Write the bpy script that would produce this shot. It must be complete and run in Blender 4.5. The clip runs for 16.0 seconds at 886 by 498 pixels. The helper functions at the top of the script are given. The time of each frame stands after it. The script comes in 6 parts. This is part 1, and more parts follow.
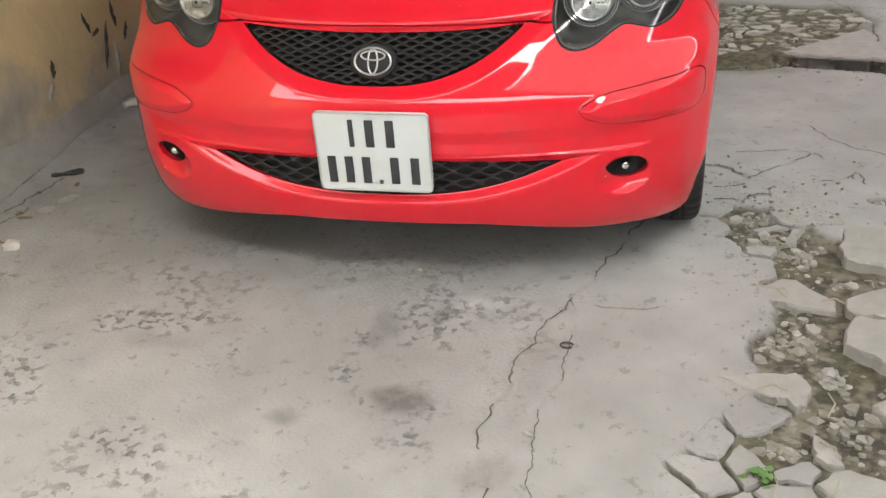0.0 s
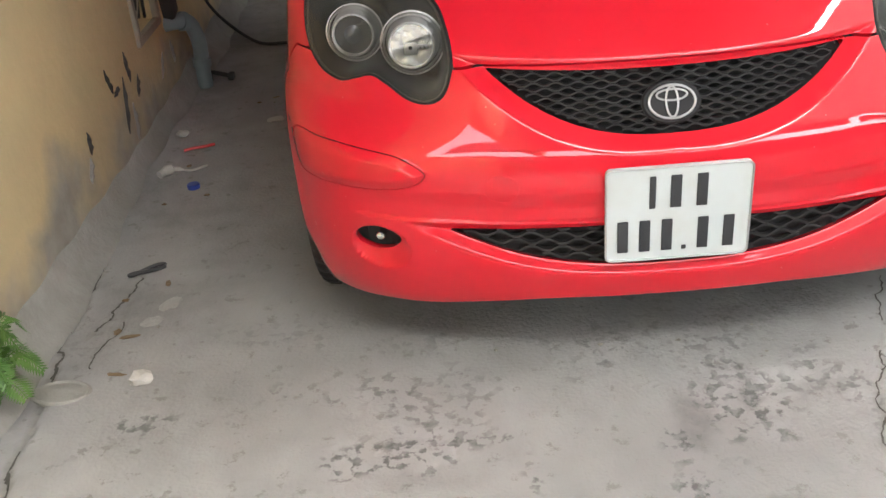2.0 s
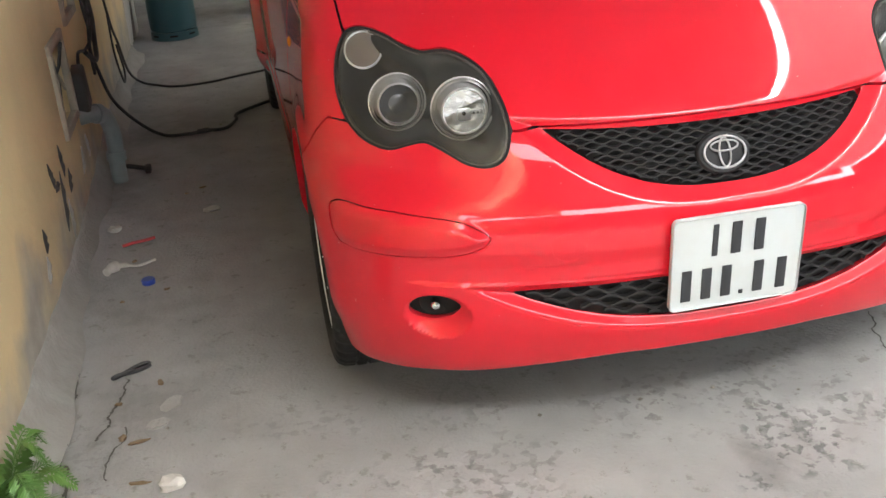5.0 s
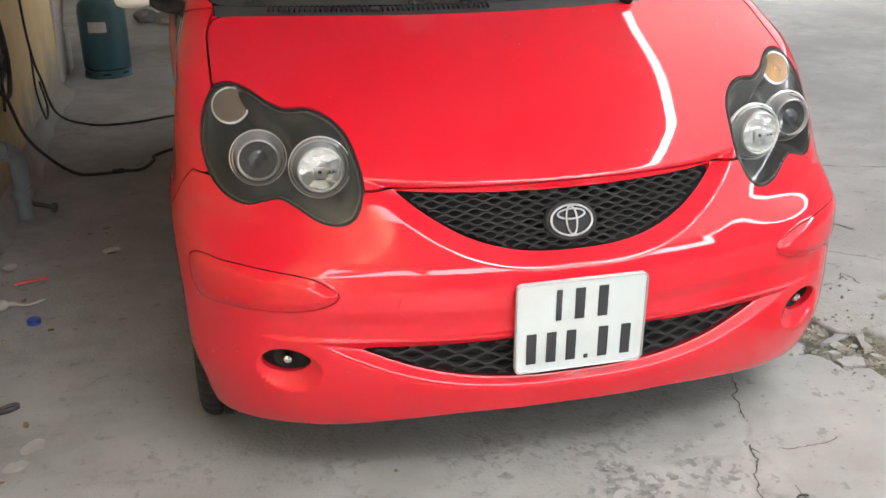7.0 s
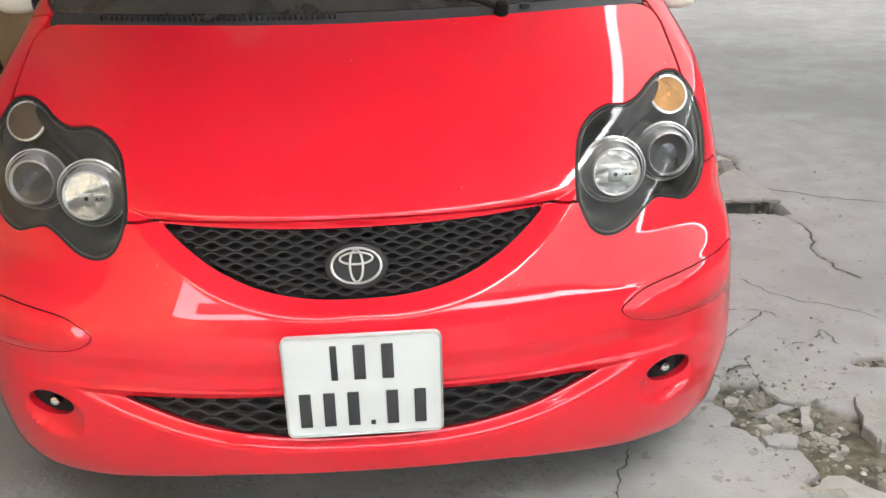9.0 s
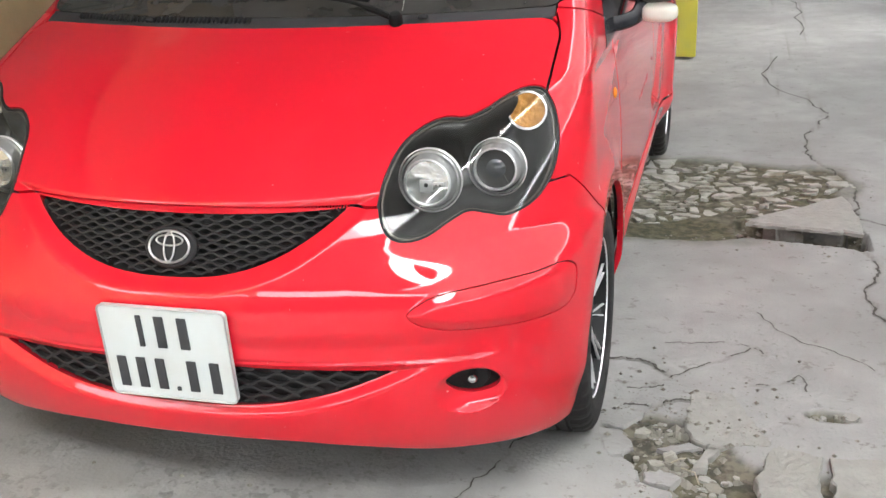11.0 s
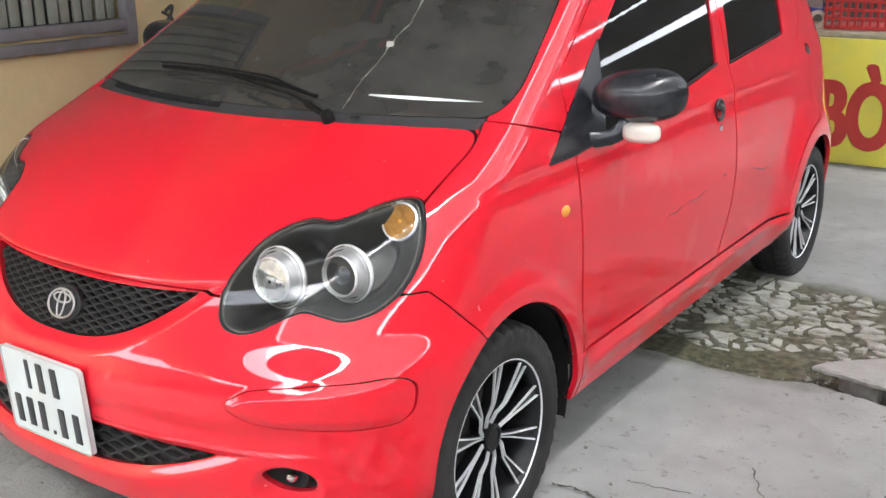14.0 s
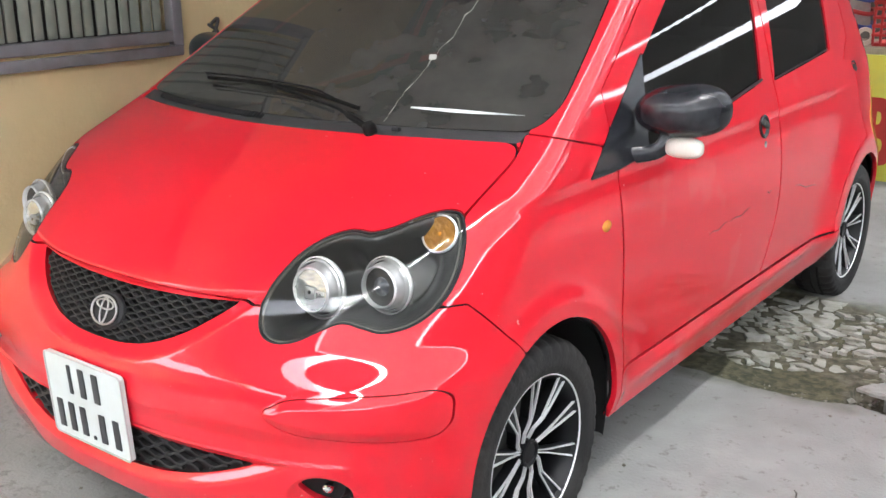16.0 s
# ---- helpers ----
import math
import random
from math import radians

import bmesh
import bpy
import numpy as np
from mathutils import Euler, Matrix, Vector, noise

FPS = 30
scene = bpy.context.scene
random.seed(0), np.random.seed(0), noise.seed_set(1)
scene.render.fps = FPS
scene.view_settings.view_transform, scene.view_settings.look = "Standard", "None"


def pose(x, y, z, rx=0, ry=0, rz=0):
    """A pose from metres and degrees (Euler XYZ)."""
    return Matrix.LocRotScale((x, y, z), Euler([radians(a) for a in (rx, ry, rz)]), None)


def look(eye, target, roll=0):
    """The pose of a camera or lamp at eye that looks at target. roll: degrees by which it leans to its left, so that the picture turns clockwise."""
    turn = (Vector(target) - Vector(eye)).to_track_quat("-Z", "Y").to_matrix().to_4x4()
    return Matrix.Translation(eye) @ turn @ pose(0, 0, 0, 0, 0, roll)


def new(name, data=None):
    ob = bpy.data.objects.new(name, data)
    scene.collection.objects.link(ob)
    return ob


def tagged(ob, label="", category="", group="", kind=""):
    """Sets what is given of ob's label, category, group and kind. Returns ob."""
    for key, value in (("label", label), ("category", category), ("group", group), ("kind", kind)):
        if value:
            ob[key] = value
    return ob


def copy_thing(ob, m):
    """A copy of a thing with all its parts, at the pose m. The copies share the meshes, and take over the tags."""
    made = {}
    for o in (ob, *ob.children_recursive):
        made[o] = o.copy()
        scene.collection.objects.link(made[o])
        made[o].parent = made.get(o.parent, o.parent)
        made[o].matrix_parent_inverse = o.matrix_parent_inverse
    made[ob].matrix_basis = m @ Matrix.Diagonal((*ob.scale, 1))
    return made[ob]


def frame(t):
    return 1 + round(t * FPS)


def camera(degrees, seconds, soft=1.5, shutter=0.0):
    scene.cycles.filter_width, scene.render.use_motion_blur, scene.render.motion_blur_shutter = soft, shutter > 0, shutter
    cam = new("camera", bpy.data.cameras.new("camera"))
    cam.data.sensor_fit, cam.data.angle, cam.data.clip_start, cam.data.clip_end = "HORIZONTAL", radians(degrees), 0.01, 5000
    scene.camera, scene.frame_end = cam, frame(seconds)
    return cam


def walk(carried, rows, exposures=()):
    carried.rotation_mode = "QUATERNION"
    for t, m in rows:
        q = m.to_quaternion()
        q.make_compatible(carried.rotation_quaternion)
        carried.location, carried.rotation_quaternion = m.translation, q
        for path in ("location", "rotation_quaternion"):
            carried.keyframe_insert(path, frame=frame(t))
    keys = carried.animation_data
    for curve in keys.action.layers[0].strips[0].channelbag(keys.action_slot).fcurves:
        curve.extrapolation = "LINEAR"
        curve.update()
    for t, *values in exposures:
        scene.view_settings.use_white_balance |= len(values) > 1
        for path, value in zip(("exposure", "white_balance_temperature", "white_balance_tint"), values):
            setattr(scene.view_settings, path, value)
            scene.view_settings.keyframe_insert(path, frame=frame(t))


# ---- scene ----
cam = camera(47.0, 16.0)
PATH = [
    (0, (0.668, -2.158, 1.363), (0.263, -0.447, 0.411), -3.5),
    (0.5, (0.416, -2.087, 1.366), (0.046, -0.385, 0.383), -6.8),
    (1, (0.144, -1.89, 1.346), (-0.146, -0.159, 0.387), -6.7),
    (1.5, (-0.14, -1.799, 1.343), (-0.368, -0.051, 0.398), -5.2),
    (2, (-0.4, -1.757, 1.346), (-0.457, -0.007, 0.379), -5.3),
    (2.5, (-0.587, -1.606, 1.307), (-0.569, 0.156, 0.361), -8.0),
    (3, (-0.691, -1.542, 1.301), (-0.532, 0.214, 0.358), -7.6),
    (3.5, (-0.803, -1.574, 1.315), (-0.538, 0.181, 0.393), -8.3),
    (3.7, (-0.833, -1.586, 1.324), (-0.539, 0.170, 0.410), -8.2),
    (5.8, (-0.922, -1.728, 1.318), (-0.548, 0.068, 0.513), -1.4),
    (6, (-0.924, -1.719, 1.326), (-0.531, 0.071, 0.524), -1.0),
    (6.5, (-0.842, -1.753, 1.339), (-0.437, 0.049, 0.57), -0.8),
    (7, (-0.701, -1.771, 1.354), (-0.279, 0.032, 0.599), -0.8),
    (7.5, (-0.576, -1.756, 1.338), (-0.156, 0.05, 0.586), -1.3),
    (8, (-0.407, -1.654, 1.302), (-0.071, 0.17, 0.555), -0.9),
    (8.5, (-0.197, -1.563, 1.302), (0.037, 0.275, 0.551), -0.7),
    (9, (0.057, -1.607, 1.313), (0.165, 0.247, 0.571), -1.6),
    (9.5, (0.289, -1.647, 1.318), (0.175, 0.211, 0.585), -2.4),
    (10, (0.57, -1.599, 1.302), (0.245, 0.225, 0.548), -1.9),
    (10.2, (0.671, -1.603, 1.308), (0.34, 0.221, 0.556), -2.1),
    (12.3, (1.618, -1.534, 1.349), (0.671, 0.097, 0.683), -2.0),
    (12.5, (1.696, -1.515, 1.363), (0.727, 0.108, 0.708), -1.5),
    (13, (1.799, -1.42, 1.373), (0.752, 0.157, 0.727), -1.9),
    (13.5, (1.863, -1.221, 1.374), (0.8, 0.355, 0.751), -0.8),
    (14, (1.883, -1.171, 1.391), (0.791, 0.393, 0.791), -0.7),
    (14.5, (1.899, -1.16, 1.388), (0.784, 0.393, 0.798), -0.7),
    (15, (1.894, -1.168, 1.391), (0.76, 0.374, 0.811), -0.6),
    (15.5, (1.89, -1.169, 1.389), (0.742, 0.365, 0.816), -0.5),
    (16, (1.88, -1.17, 1.386), (0.721, 0.357, 0.814), -0.5),
]
EXPOSURES = [(0.0, 4.04, 6700, 10), (1.0, 4.08, 6600, 10), (3.5, 4.40, 6450, 10), (7.0, 4.38, 6450, 10), (9.5, 4.33, 6450, 10), (12.5, 4.36, 6280, 10), (16.0, 4.49, 6180, 10)]
walk(cam, [(t, look(eye, target, roll)) for t, eye, target, roll in PATH], EXPOSURES)

# ---- sky, sun ----
world = bpy.data.worlds.new("world")
scene.world = world
world.use_nodes = True
wn = world.node_tree.nodes
sky = wn.new("ShaderNodeTexSky")
sky.sky_type, sky.sun_disc = "NISHITA", False
sky.sun_elevation, sky.sun_rotation, sky.air_density, sky.dust_density = radians(58), radians(110), 1.0, 4.0
wn["Background"].inputs["Strength"].default_value = 0.12
soften = wn.new("ShaderNodeHueSaturation")
soften.inputs["Saturation"].default_value = 0.18
world.node_tree.links.new(sky.outputs[0], soften.inputs["Color"])
world.node_tree.links.new(soften.outputs[0], wn["Background"].inputs["Color"])
sun = new("sun", bpy.data.lights.new("sun", "SUN"))
sun.data.energy, sun.data.angle, sun.data.color = 0.5, radians(60), (1.0, 0.96, 0.9)
sun.matrix_world = look((4, -3, 8), (0, 0, 0))


# ---- materials ----
def material(name, base, rough=0.6, metal=0.0, noise_scale=0.0, spread=0.15, bump=0.0, bump_scale=60.0, coat=0.0, spec=0.5, second=None, second_scale=1.5, second_mix=0.5):
    """A principled material whose colour varies at two scales and whose surface carries fine relief."""
    m = bpy.data.materials.new(name)
    m.use_nodes = True
    nodes, links = m.node_tree.nodes, m.node_tree.links
    p = nodes["Principled BSDF"]
    p.inputs["Base Color"].default_value = (*base, 1)
    p.inputs["Roughness"].default_value, p.inputs["Metallic"].default_value = rough, metal
    p.inputs["Coat Weight"].default_value, p.inputs["Coat Roughness"].default_value = coat, 0.04
    p.inputs["Specular IOR Level"].default_value = spec
    place = nodes.new("ShaderNodeTexCoord").outputs["Object"]
    if noise_scale:
        fine, wide = nodes.new("ShaderNodeTexNoise"), nodes.new("ShaderNodeTexNoise")
        fine.inputs["Scale"].default_value, fine.inputs["Detail"].default_value = noise_scale, 6
        wide.inputs["Scale"].default_value, wide.inputs["Detail"].default_value = second_scale, 4
        links.new(place, fine.inputs["Vector"]), links.new(place, wide.inputs["Vector"])
        ramp = nodes.new("ShaderNodeMix")
        ramp.data_type = "RGBA"
        ramp.inputs["A"].default_value = (*[c * (1 - spread) for c in base], 1)
        ramp.inputs["B"].default_value = (*[min(c * (1 + spread), 1) for c in base], 1)
        links.new(fine.outputs[0], ramp.inputs["Factor"])
        shade = nodes.new("ShaderNodeMix")
        shade.data_type = "RGBA"
        sharpen = nodes.new("ShaderNodeMapRange")
        sharpen.inputs["From Min"].default_value, sharpen.inputs["From Max"].default_value = 0.45, 0.65
        sharpen.inputs["To Max"].default_value = second_mix
        links.new(wide.outputs[0], sharpen.inputs["Value"])
        links.new(sharpen.outputs[0], shade.inputs["Factor"])
        links.new(ramp.outputs["Result"], shade.inputs["A"])
        shade.inputs["B"].default_value = (*(second or [c * 0.8 for c in base]), 1)
        links.new(shade.outputs["Result"], p.inputs["Base Color"])
    if bump:
        grain, relief = nodes.new("ShaderNodeTexNoise"), nodes.new("ShaderNodeBump")
        grain.inputs["Scale"].default_value, grain.inputs["Detail"].default_value = bump_scale, 5
        relief.inputs["Strength"].default_value, relief.inputs["Distance"].default_value = bump, 0.01
        links.new(place, grain.inputs["Vector"])
        links.new(grain.outputs[0], relief.inputs["Height"])
        links.new(relief.outputs[0], p.inputs["Normal"])
    return m


def glazing(name, tint, gloss=0.01, haze=0.0):
    """Thin glass: tinted see-through, with the gloss of a pane."""
    m = bpy.data.materials.new(name)
    m.use_nodes = True
    nodes, links = m.node_tree.nodes, m.node_tree.links
    nodes.remove(nodes["Principled BSDF"])
    clear, shine, mix, rim = (nodes.new("ShaderNode" + k) for k in ("BsdfTransparent", "BsdfGlossy", "MixShader", "Fresnel"))
    clear.inputs[0].default_value = (*tint, 1)
    shine.inputs["Roughness"].default_value = gloss
    rim.inputs[0].default_value = 1.5
    links.new(rim.outputs[0], mix.inputs[0]), links.new(clear.outputs[0], mix.inputs[1]), links.new(shine.outputs[0], mix.inputs[2])
    film, veil = nodes.new("ShaderNodeMixShader"), nodes.new("ShaderNodeBsdfDiffuse")
    dust, amount = nodes.new("ShaderNodeTexNoise"), nodes.new("ShaderNodeMapRange")
    dust.inputs["Scale"].default_value, dust.inputs["Detail"].default_value = 9, 8
    links.new(nodes.new("ShaderNodeTexCoord").outputs["Object"], dust.inputs["Vector"])
    amount.inputs["From Min"].default_value, amount.inputs["From Max"].default_value = 0.3, 0.75
    amount.inputs["To Min"].default_value, amount.inputs["To Max"].default_value = haze * 0.75, haze * 1.3
    links.new(dust.outputs[0], amount.inputs["Value"])
    veil.inputs[0].default_value = (0.5, 0.48, 0.44, 1)
    links.new(amount.outputs[0], film.inputs[0]), links.new(mix.outputs[0], film.inputs[1]), links.new(veil.outputs[0], film.inputs[2])
    links.new(film.outputs[0], nodes["Material Output"].inputs[0])
    return m


RED = material("red_paint", (0.62, 0.009, 0.022), 0.45, coat=1.0, spec=0.08, noise_scale=40, spread=0.03, second=(0.60, 0.018, 0.034), second_scale=3, second_mix=0.5)
RED.node_tree.nodes["Principled BSDF"].inputs["Coat IOR"].default_value = 1.57
BLACK = material("black_plastic", (0.012, 0.012, 0.013), 0.6, noise_scale=30, spread=0.3, bump=0.1, bump_scale=300, spec=0.35)
GLOSS_BLACK = material("gloss_black", (0.012, 0.012, 0.014), 0.12)
# near-black for dark parts, and for the shade painted into joints and hollows
DARK = material("black_and_cavity_shade", (0.01, 0.01, 0.01), 0.9)
RUBBER = material("rubber", (0.016, 0.0155, 0.0155), 0.75, noise_scale=25, spread=0.35, bump=0.2, bump_scale=120, second=(0.036, 0.033, 0.030), second_scale=6, spec=0.35)
CHROME = material("chrome", (0.75, 0.76, 0.78), 0.12, 1.0)
ALLOY = material("machined_alloy", (0.88, 0.88, 0.88), 0.32, 0.55)
SILVER = material("reflector_silver", (0.8, 0.8, 0.8), 0.15, 1.0)
AMBER = material("amber_plastic", (0.68, 0.25, 0.02), 0.2, coat=0.6)
HOUSING = material("lamp_housing", (0.026, 0.026, 0.025), 0.32, noise_scale=30, spread=0.3)
LENS_RIM = material("lens_rim", (0.13, 0.12, 0.10), 0.35, noise_scale=30, spread=0.4)
WHITE = material("white_enamel", (0.52, 0.56, 0.555), 0.4, noise_scale=12, spread=0.04, second=(0.46, 0.46, 0.42), second_scale=9, second_mix=0.4)
INK = material("black_enamel", (0.03, 0.032, 0.035), 0.5)
SCREEN = glazing("windscreen_glass", (0.075, 0.075, 0.072), 0.01, 0.088)
TINTED = glazing("tinted_glass", (0.07, 0.075, 0.075), 0.01, 0.016)
LENS = glazing("lamp_lens", (0.93, 0.94, 0.92), 0.02, 0.012)
DUSTY = glazing("dusty_lens", (0.88, 0.88, 0.85), 0.03, 0.055)
BOWL = material("reflector_bowl", (0.60, 0.60, 0.58), 0.25, 0.8, noise_scale=90, spread=0.45, bump=0.5, bump_scale=55)
FROSTED = material("frosted_silver", (0.44, 0.44, 0.435), 0.38, 0.55, noise_scale=60, spread=0.25)
GRILLE = material("grille_plastic", (0.020, 0.0195, 0.0195), 0.55, noise_scale=40, spread=0.35, spec=0.35)
CREAM = material("cream_plastic", (0.75, 0.72, 0.62), 0.35)
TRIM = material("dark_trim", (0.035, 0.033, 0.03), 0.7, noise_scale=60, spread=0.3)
COWL = material("weathered_plastic", (0.034, 0.034, 0.036), 0.6, noise_scale=35, spread=0.35, bump=0.15, bump_scale=200)
SATIN = material("satin_black", (0.014, 0.015, 0.019), 0.24, noise_scale=8, spread=0.3, second=(0.040, 0.041, 0.045), second_scale=14, second_mix=0.6, bump=0.08, bump_scale=30)
RING = material("lamp_ring_silver", (0.86, 0.86, 0.86), 0.28, 0.6)
DULL = material("dull_amber", (0.15, 0.085, 0.045), 0.3, noise_scale=60, spread=0.4)
WHEEL_BLACK = material("wheel_black", (0.006, 0.006, 0.007), 0.4, spec=0.3)
TINT = material("amber_bowl", (0.42, 0.19, 0.03), 0.25, 0.4, noise_scale=60, spread=0.5, bump=0.6, bump_scale=70)
PROJECTOR = material("projector_glass", (0.05, 0.055, 0.06), 0.08)
WIPER = material("wiper_black", (0.006, 0.006, 0.006), 0.7, noise_scale=40, spread=0.3, spec=0.15)
SCRATCH = material("scratched_paint", (0.20, 0.03, 0.035), 0.7)


def speckled(m, scale, at, colour, amount):
    """Sparse pale chips and dust specks over a finish."""
    nodes, links = m.node_tree.nodes, m.node_tree.links
    p = nodes["Principled BSDF"]
    base = p.inputs["Base Color"].links[0].from_socket
    dots, cut, mix = nodes.new("ShaderNodeTexNoise"), nodes.new("ShaderNodeMapRange"), nodes.new("ShaderNodeMix")
    dots.inputs["Scale"].default_value, dots.inputs["Detail"].default_value, dots.inputs["Roughness"].default_value = scale, 3, 0.6
    links.new(nodes.new("ShaderNodeTexCoord").outputs["Object"], dots.inputs["Vector"])
    cut.inputs["From Min"].default_value, cut.inputs["From Max"].default_value, cut.inputs["To Max"].default_value = at, at + 0.03, amount
    links.new(dots.outputs[0], cut.inputs["Value"])
    mix.data_type = "RGBA"
    links.new(cut.outputs[0], mix.inputs["Factor"]), links.new(base, mix.inputs["A"])
    mix.inputs["B"].default_value = (*colour, 1)
    links.new(mix.outputs["Result"], p.inputs["Base Color"])


speckled(RED, 60, 0.735, (0.75, 0.45, 0.42), 0.5)
speckled(RED, 2.1, 0.60, (0.62, 0.10, 0.10), 0.22)

# ---- form of the car: x across, y backwards from the nose, z up ----
def spline(xs, ys):
    """A natural cubic spline, straight outside its ends."""
    xs, ys = np.array(xs, float), np.array(ys, float)
    n, h = len(xs), np.diff(xs)
    a, b = np.eye(n), np.zeros(n)
    for i in range(1, n - 1):
        a[i, i - 1:i + 2] = h[i - 1], 2 * (h[i - 1] + h[i]), h[i]
        b[i] = 6 * ((ys[i + 1] - ys[i]) / h[i] - (ys[i] - ys[i - 1]) / h[i - 1])
    m = np.linalg.solve(a, b)

    def value(x):
        x = np.asarray(x, float)
        c = np.clip(x, xs[0], xs[-1])
        i = np.clip(np.searchsorted(xs, c) - 1, 0, n - 2)
        d, e, w = xs[i + 1] - c, c - xs[i], h[i]
        y = (m[i] * d ** 3 + m[i + 1] * e ** 3) / (6 * w) + (ys[i] / w - m[i] * w / 6) * d + (ys[i + 1] / w - m[i + 1] * w / 6) * e
        s0 = (ys[1] - ys[0]) / h[0] - h[0] * (2 * m[0] + m[1]) / 6
        s1 = (ys[-1] - ys[-2]) / h[-1] + h[-1] * (m[-2] + 2 * m[-1]) / 6
        return y + np.minimum(x - xs[0], 0) * s0 + np.maximum(x - xs[-1], 0) * s1
    return value


def smax(a, b, k):
    h = np.clip(0.5 + 0.5 * (a - b) / k, 0, 1)
    return b + (a - b) * h + k * h * (1 - h)


def smin(a, b, k):
    return -smax(-a, -b, k)


def step(x, lo, hi):
    t = np.clip((x - lo) / (hi - lo), 0, 1)
    return t * t * (3 - 2 * t)


def ramp(x, lo, hi):
    """Like step, but straight between its rounded ends."""
    return 0.25 * step(x, lo, hi) + 0.75 * 0.5 * (smin(smax((x - lo) / (hi - lo), 0 * x, 0.15), 1 + 0 * x, 0.15) + np.clip((x - lo) / (hi - lo), 0, 1))


def loop(points, n=8):
    """A smooth closed outline through the points."""
    p = np.array(points, float)
    out = []
    for i in range(len(p)):
        a, b, c, d = p[i - 1], p[i], p[(i + 1) % len(p)], p[(i + 2) % len(p)]
        for t in np.arange(n) / n:
            out.append(0.5 * (2 * b + (c - a) * t + (2 * a - 5 * b + 4 * c - d) * t * t + (3 * b - a - 3 * c + d) * t ** 3))
    return np.array(out)


def inside(u, v, outline):
    """Signed distance to a closed outline, positive within."""
    u, v = np.asarray(u, float), np.asarray(v, float)
    shape, u, v = u.shape, u.ravel(), v.ravel()
    best, odd = np.full(u.shape, 9.0), np.zeros(u.shape, bool)
    lo, hi = outline.min(0) - 0.08, outline.max(0) + 0.08
    near = np.flatnonzero((u > lo[0]) & (u < hi[0]) & (v > lo[1]) & (v < hi[1]))
    p, q, d2, flip = u[near], v[near], np.full(near.shape, 81.0), odd[near]
    for (ax, ay), (bx, by) in zip(outline, np.roll(outline, -1, 0)):
        ex, ey = bx - ax, by - ay
        t = np.clip(((p - ax) * ex + (q - ay) * ey) / (ex * ex + ey * ey + 1e-12), 0, 1)
        d2 = np.minimum(d2, (p - ax - t * ex) ** 2 + (q - ay - t * ey) ** 2)
        if ay != by:
            flip ^= ((ay > q) != (by > q)) & (p < (q - ay) / (by - ay) * ex + ax)
    best[near] = np.sqrt(d2)
    odd[near] = flip
    return np.where(odd, best, -best).reshape(shape)


def nose(a):
    u = np.clip(a / 0.80, 0, 0.996)
    return 0.47 * (1 - (1 - u ** 2.6) ** 0.6) + 5 * np.maximum(a - 0.7968, 0)


FACE = spline([0.14, 0.19, 0.235, 0.28, 0.34, 0.45, 0.53, 0.58, 0.63, 0.68, 0.74, 0.90], [0.085, 0.045, 0.025, 0.012, 0.006, 0.006, 0.012, 0.032, 0.060, 0.090, 0.13, 0.26])
BONNET = spline([0.0, 0.10, 0.20, 0.35, 0.50, 0.65, 0.9, 3.4], [0.60, 0.692, 0.768, 0.862, 0.932, 0.985, 1.0, 1.0])
FLANK = spline([0.12, 0.20, 0.25, 0.35, 0.50, 0.65, 0.80, 0.90, 1.0], [0.757, 0.771, 0.779, 0.786, 0.790, 0.787, 0.772, 0.748, 0.705])
WHEEL_Y, WHEEL_Z, AXLES = 0.668, 0.275, (0.668, 3.008)
POD = loop([(0.483, 0.503), (0.503, 0.520), (0.545, 0.538), (0.64, 0.547), (0.705, 0.547), (0.748, 0.546), (0.768, 0.528), (0.771, 0.493), (0.766, 0.463), (0.742, 0.449), (0.64, 0.458), (0.55, 0.467), (0.500, 0.483)])
HEAD = loop([(0.465, 0.629), (0.434, 0.644), (0.416, 0.680), (0.413, 0.715), (0.420, 0.752), (0.434, 0.785), (0.462, 0.808), (0.500, 0.821), (0.545, 0.820), (0.580, 0.831), (0.603, 0.844), (0.632, 0.855), (0.660, 0.858), (0.685, 0.849), (0.708, 0.815), (0.720, 0.768), (0.719, 0.722), (0.706, 0.684), (0.682, 0.660), (0.645, 0.650), (0.610, 0.660), (0.577, 0.669), (0.548, 0.658), (0.505, 0.634)])
FOG = loop([(0.546, 0.349), (0.562, 0.366), (0.592, 0.374), (0.624, 0.366), (0.641, 0.346), (0.634, 0.323), (0.600, 0.312), (0.564, 0.322)])


def mouth(a, z):
    """The upper grille's opening, positive within."""
    u = np.minimum(a / 0.347, 1.6)
    return np.minimum(0.684 - 0.012 * (1 - u * u) - z, (z - 0.566 - 0.120 * u ** 2.5) / (1 + 0.8 * u))


def intake(a, z):
    """The lower grille's opening, positive within."""
    u = np.minimum(a / 0.438, 1.6)
    return np.minimum(0.387 - 0.010 * u * u - z, (z - 0.296 - 0.080 * u ** 2.5) / (1 + 0.4 * u))


def side_plane(a, y, z):
    """The cabin's side, leaning in and a little bowed."""
    return (a - 0.742 + 0.27 * (z - 0.93) + 0.20 * (z - 0.93) ** 2) * 0.94 + 0.05 * np.maximum((y - 2.5) / 0.9, 0) ** 2


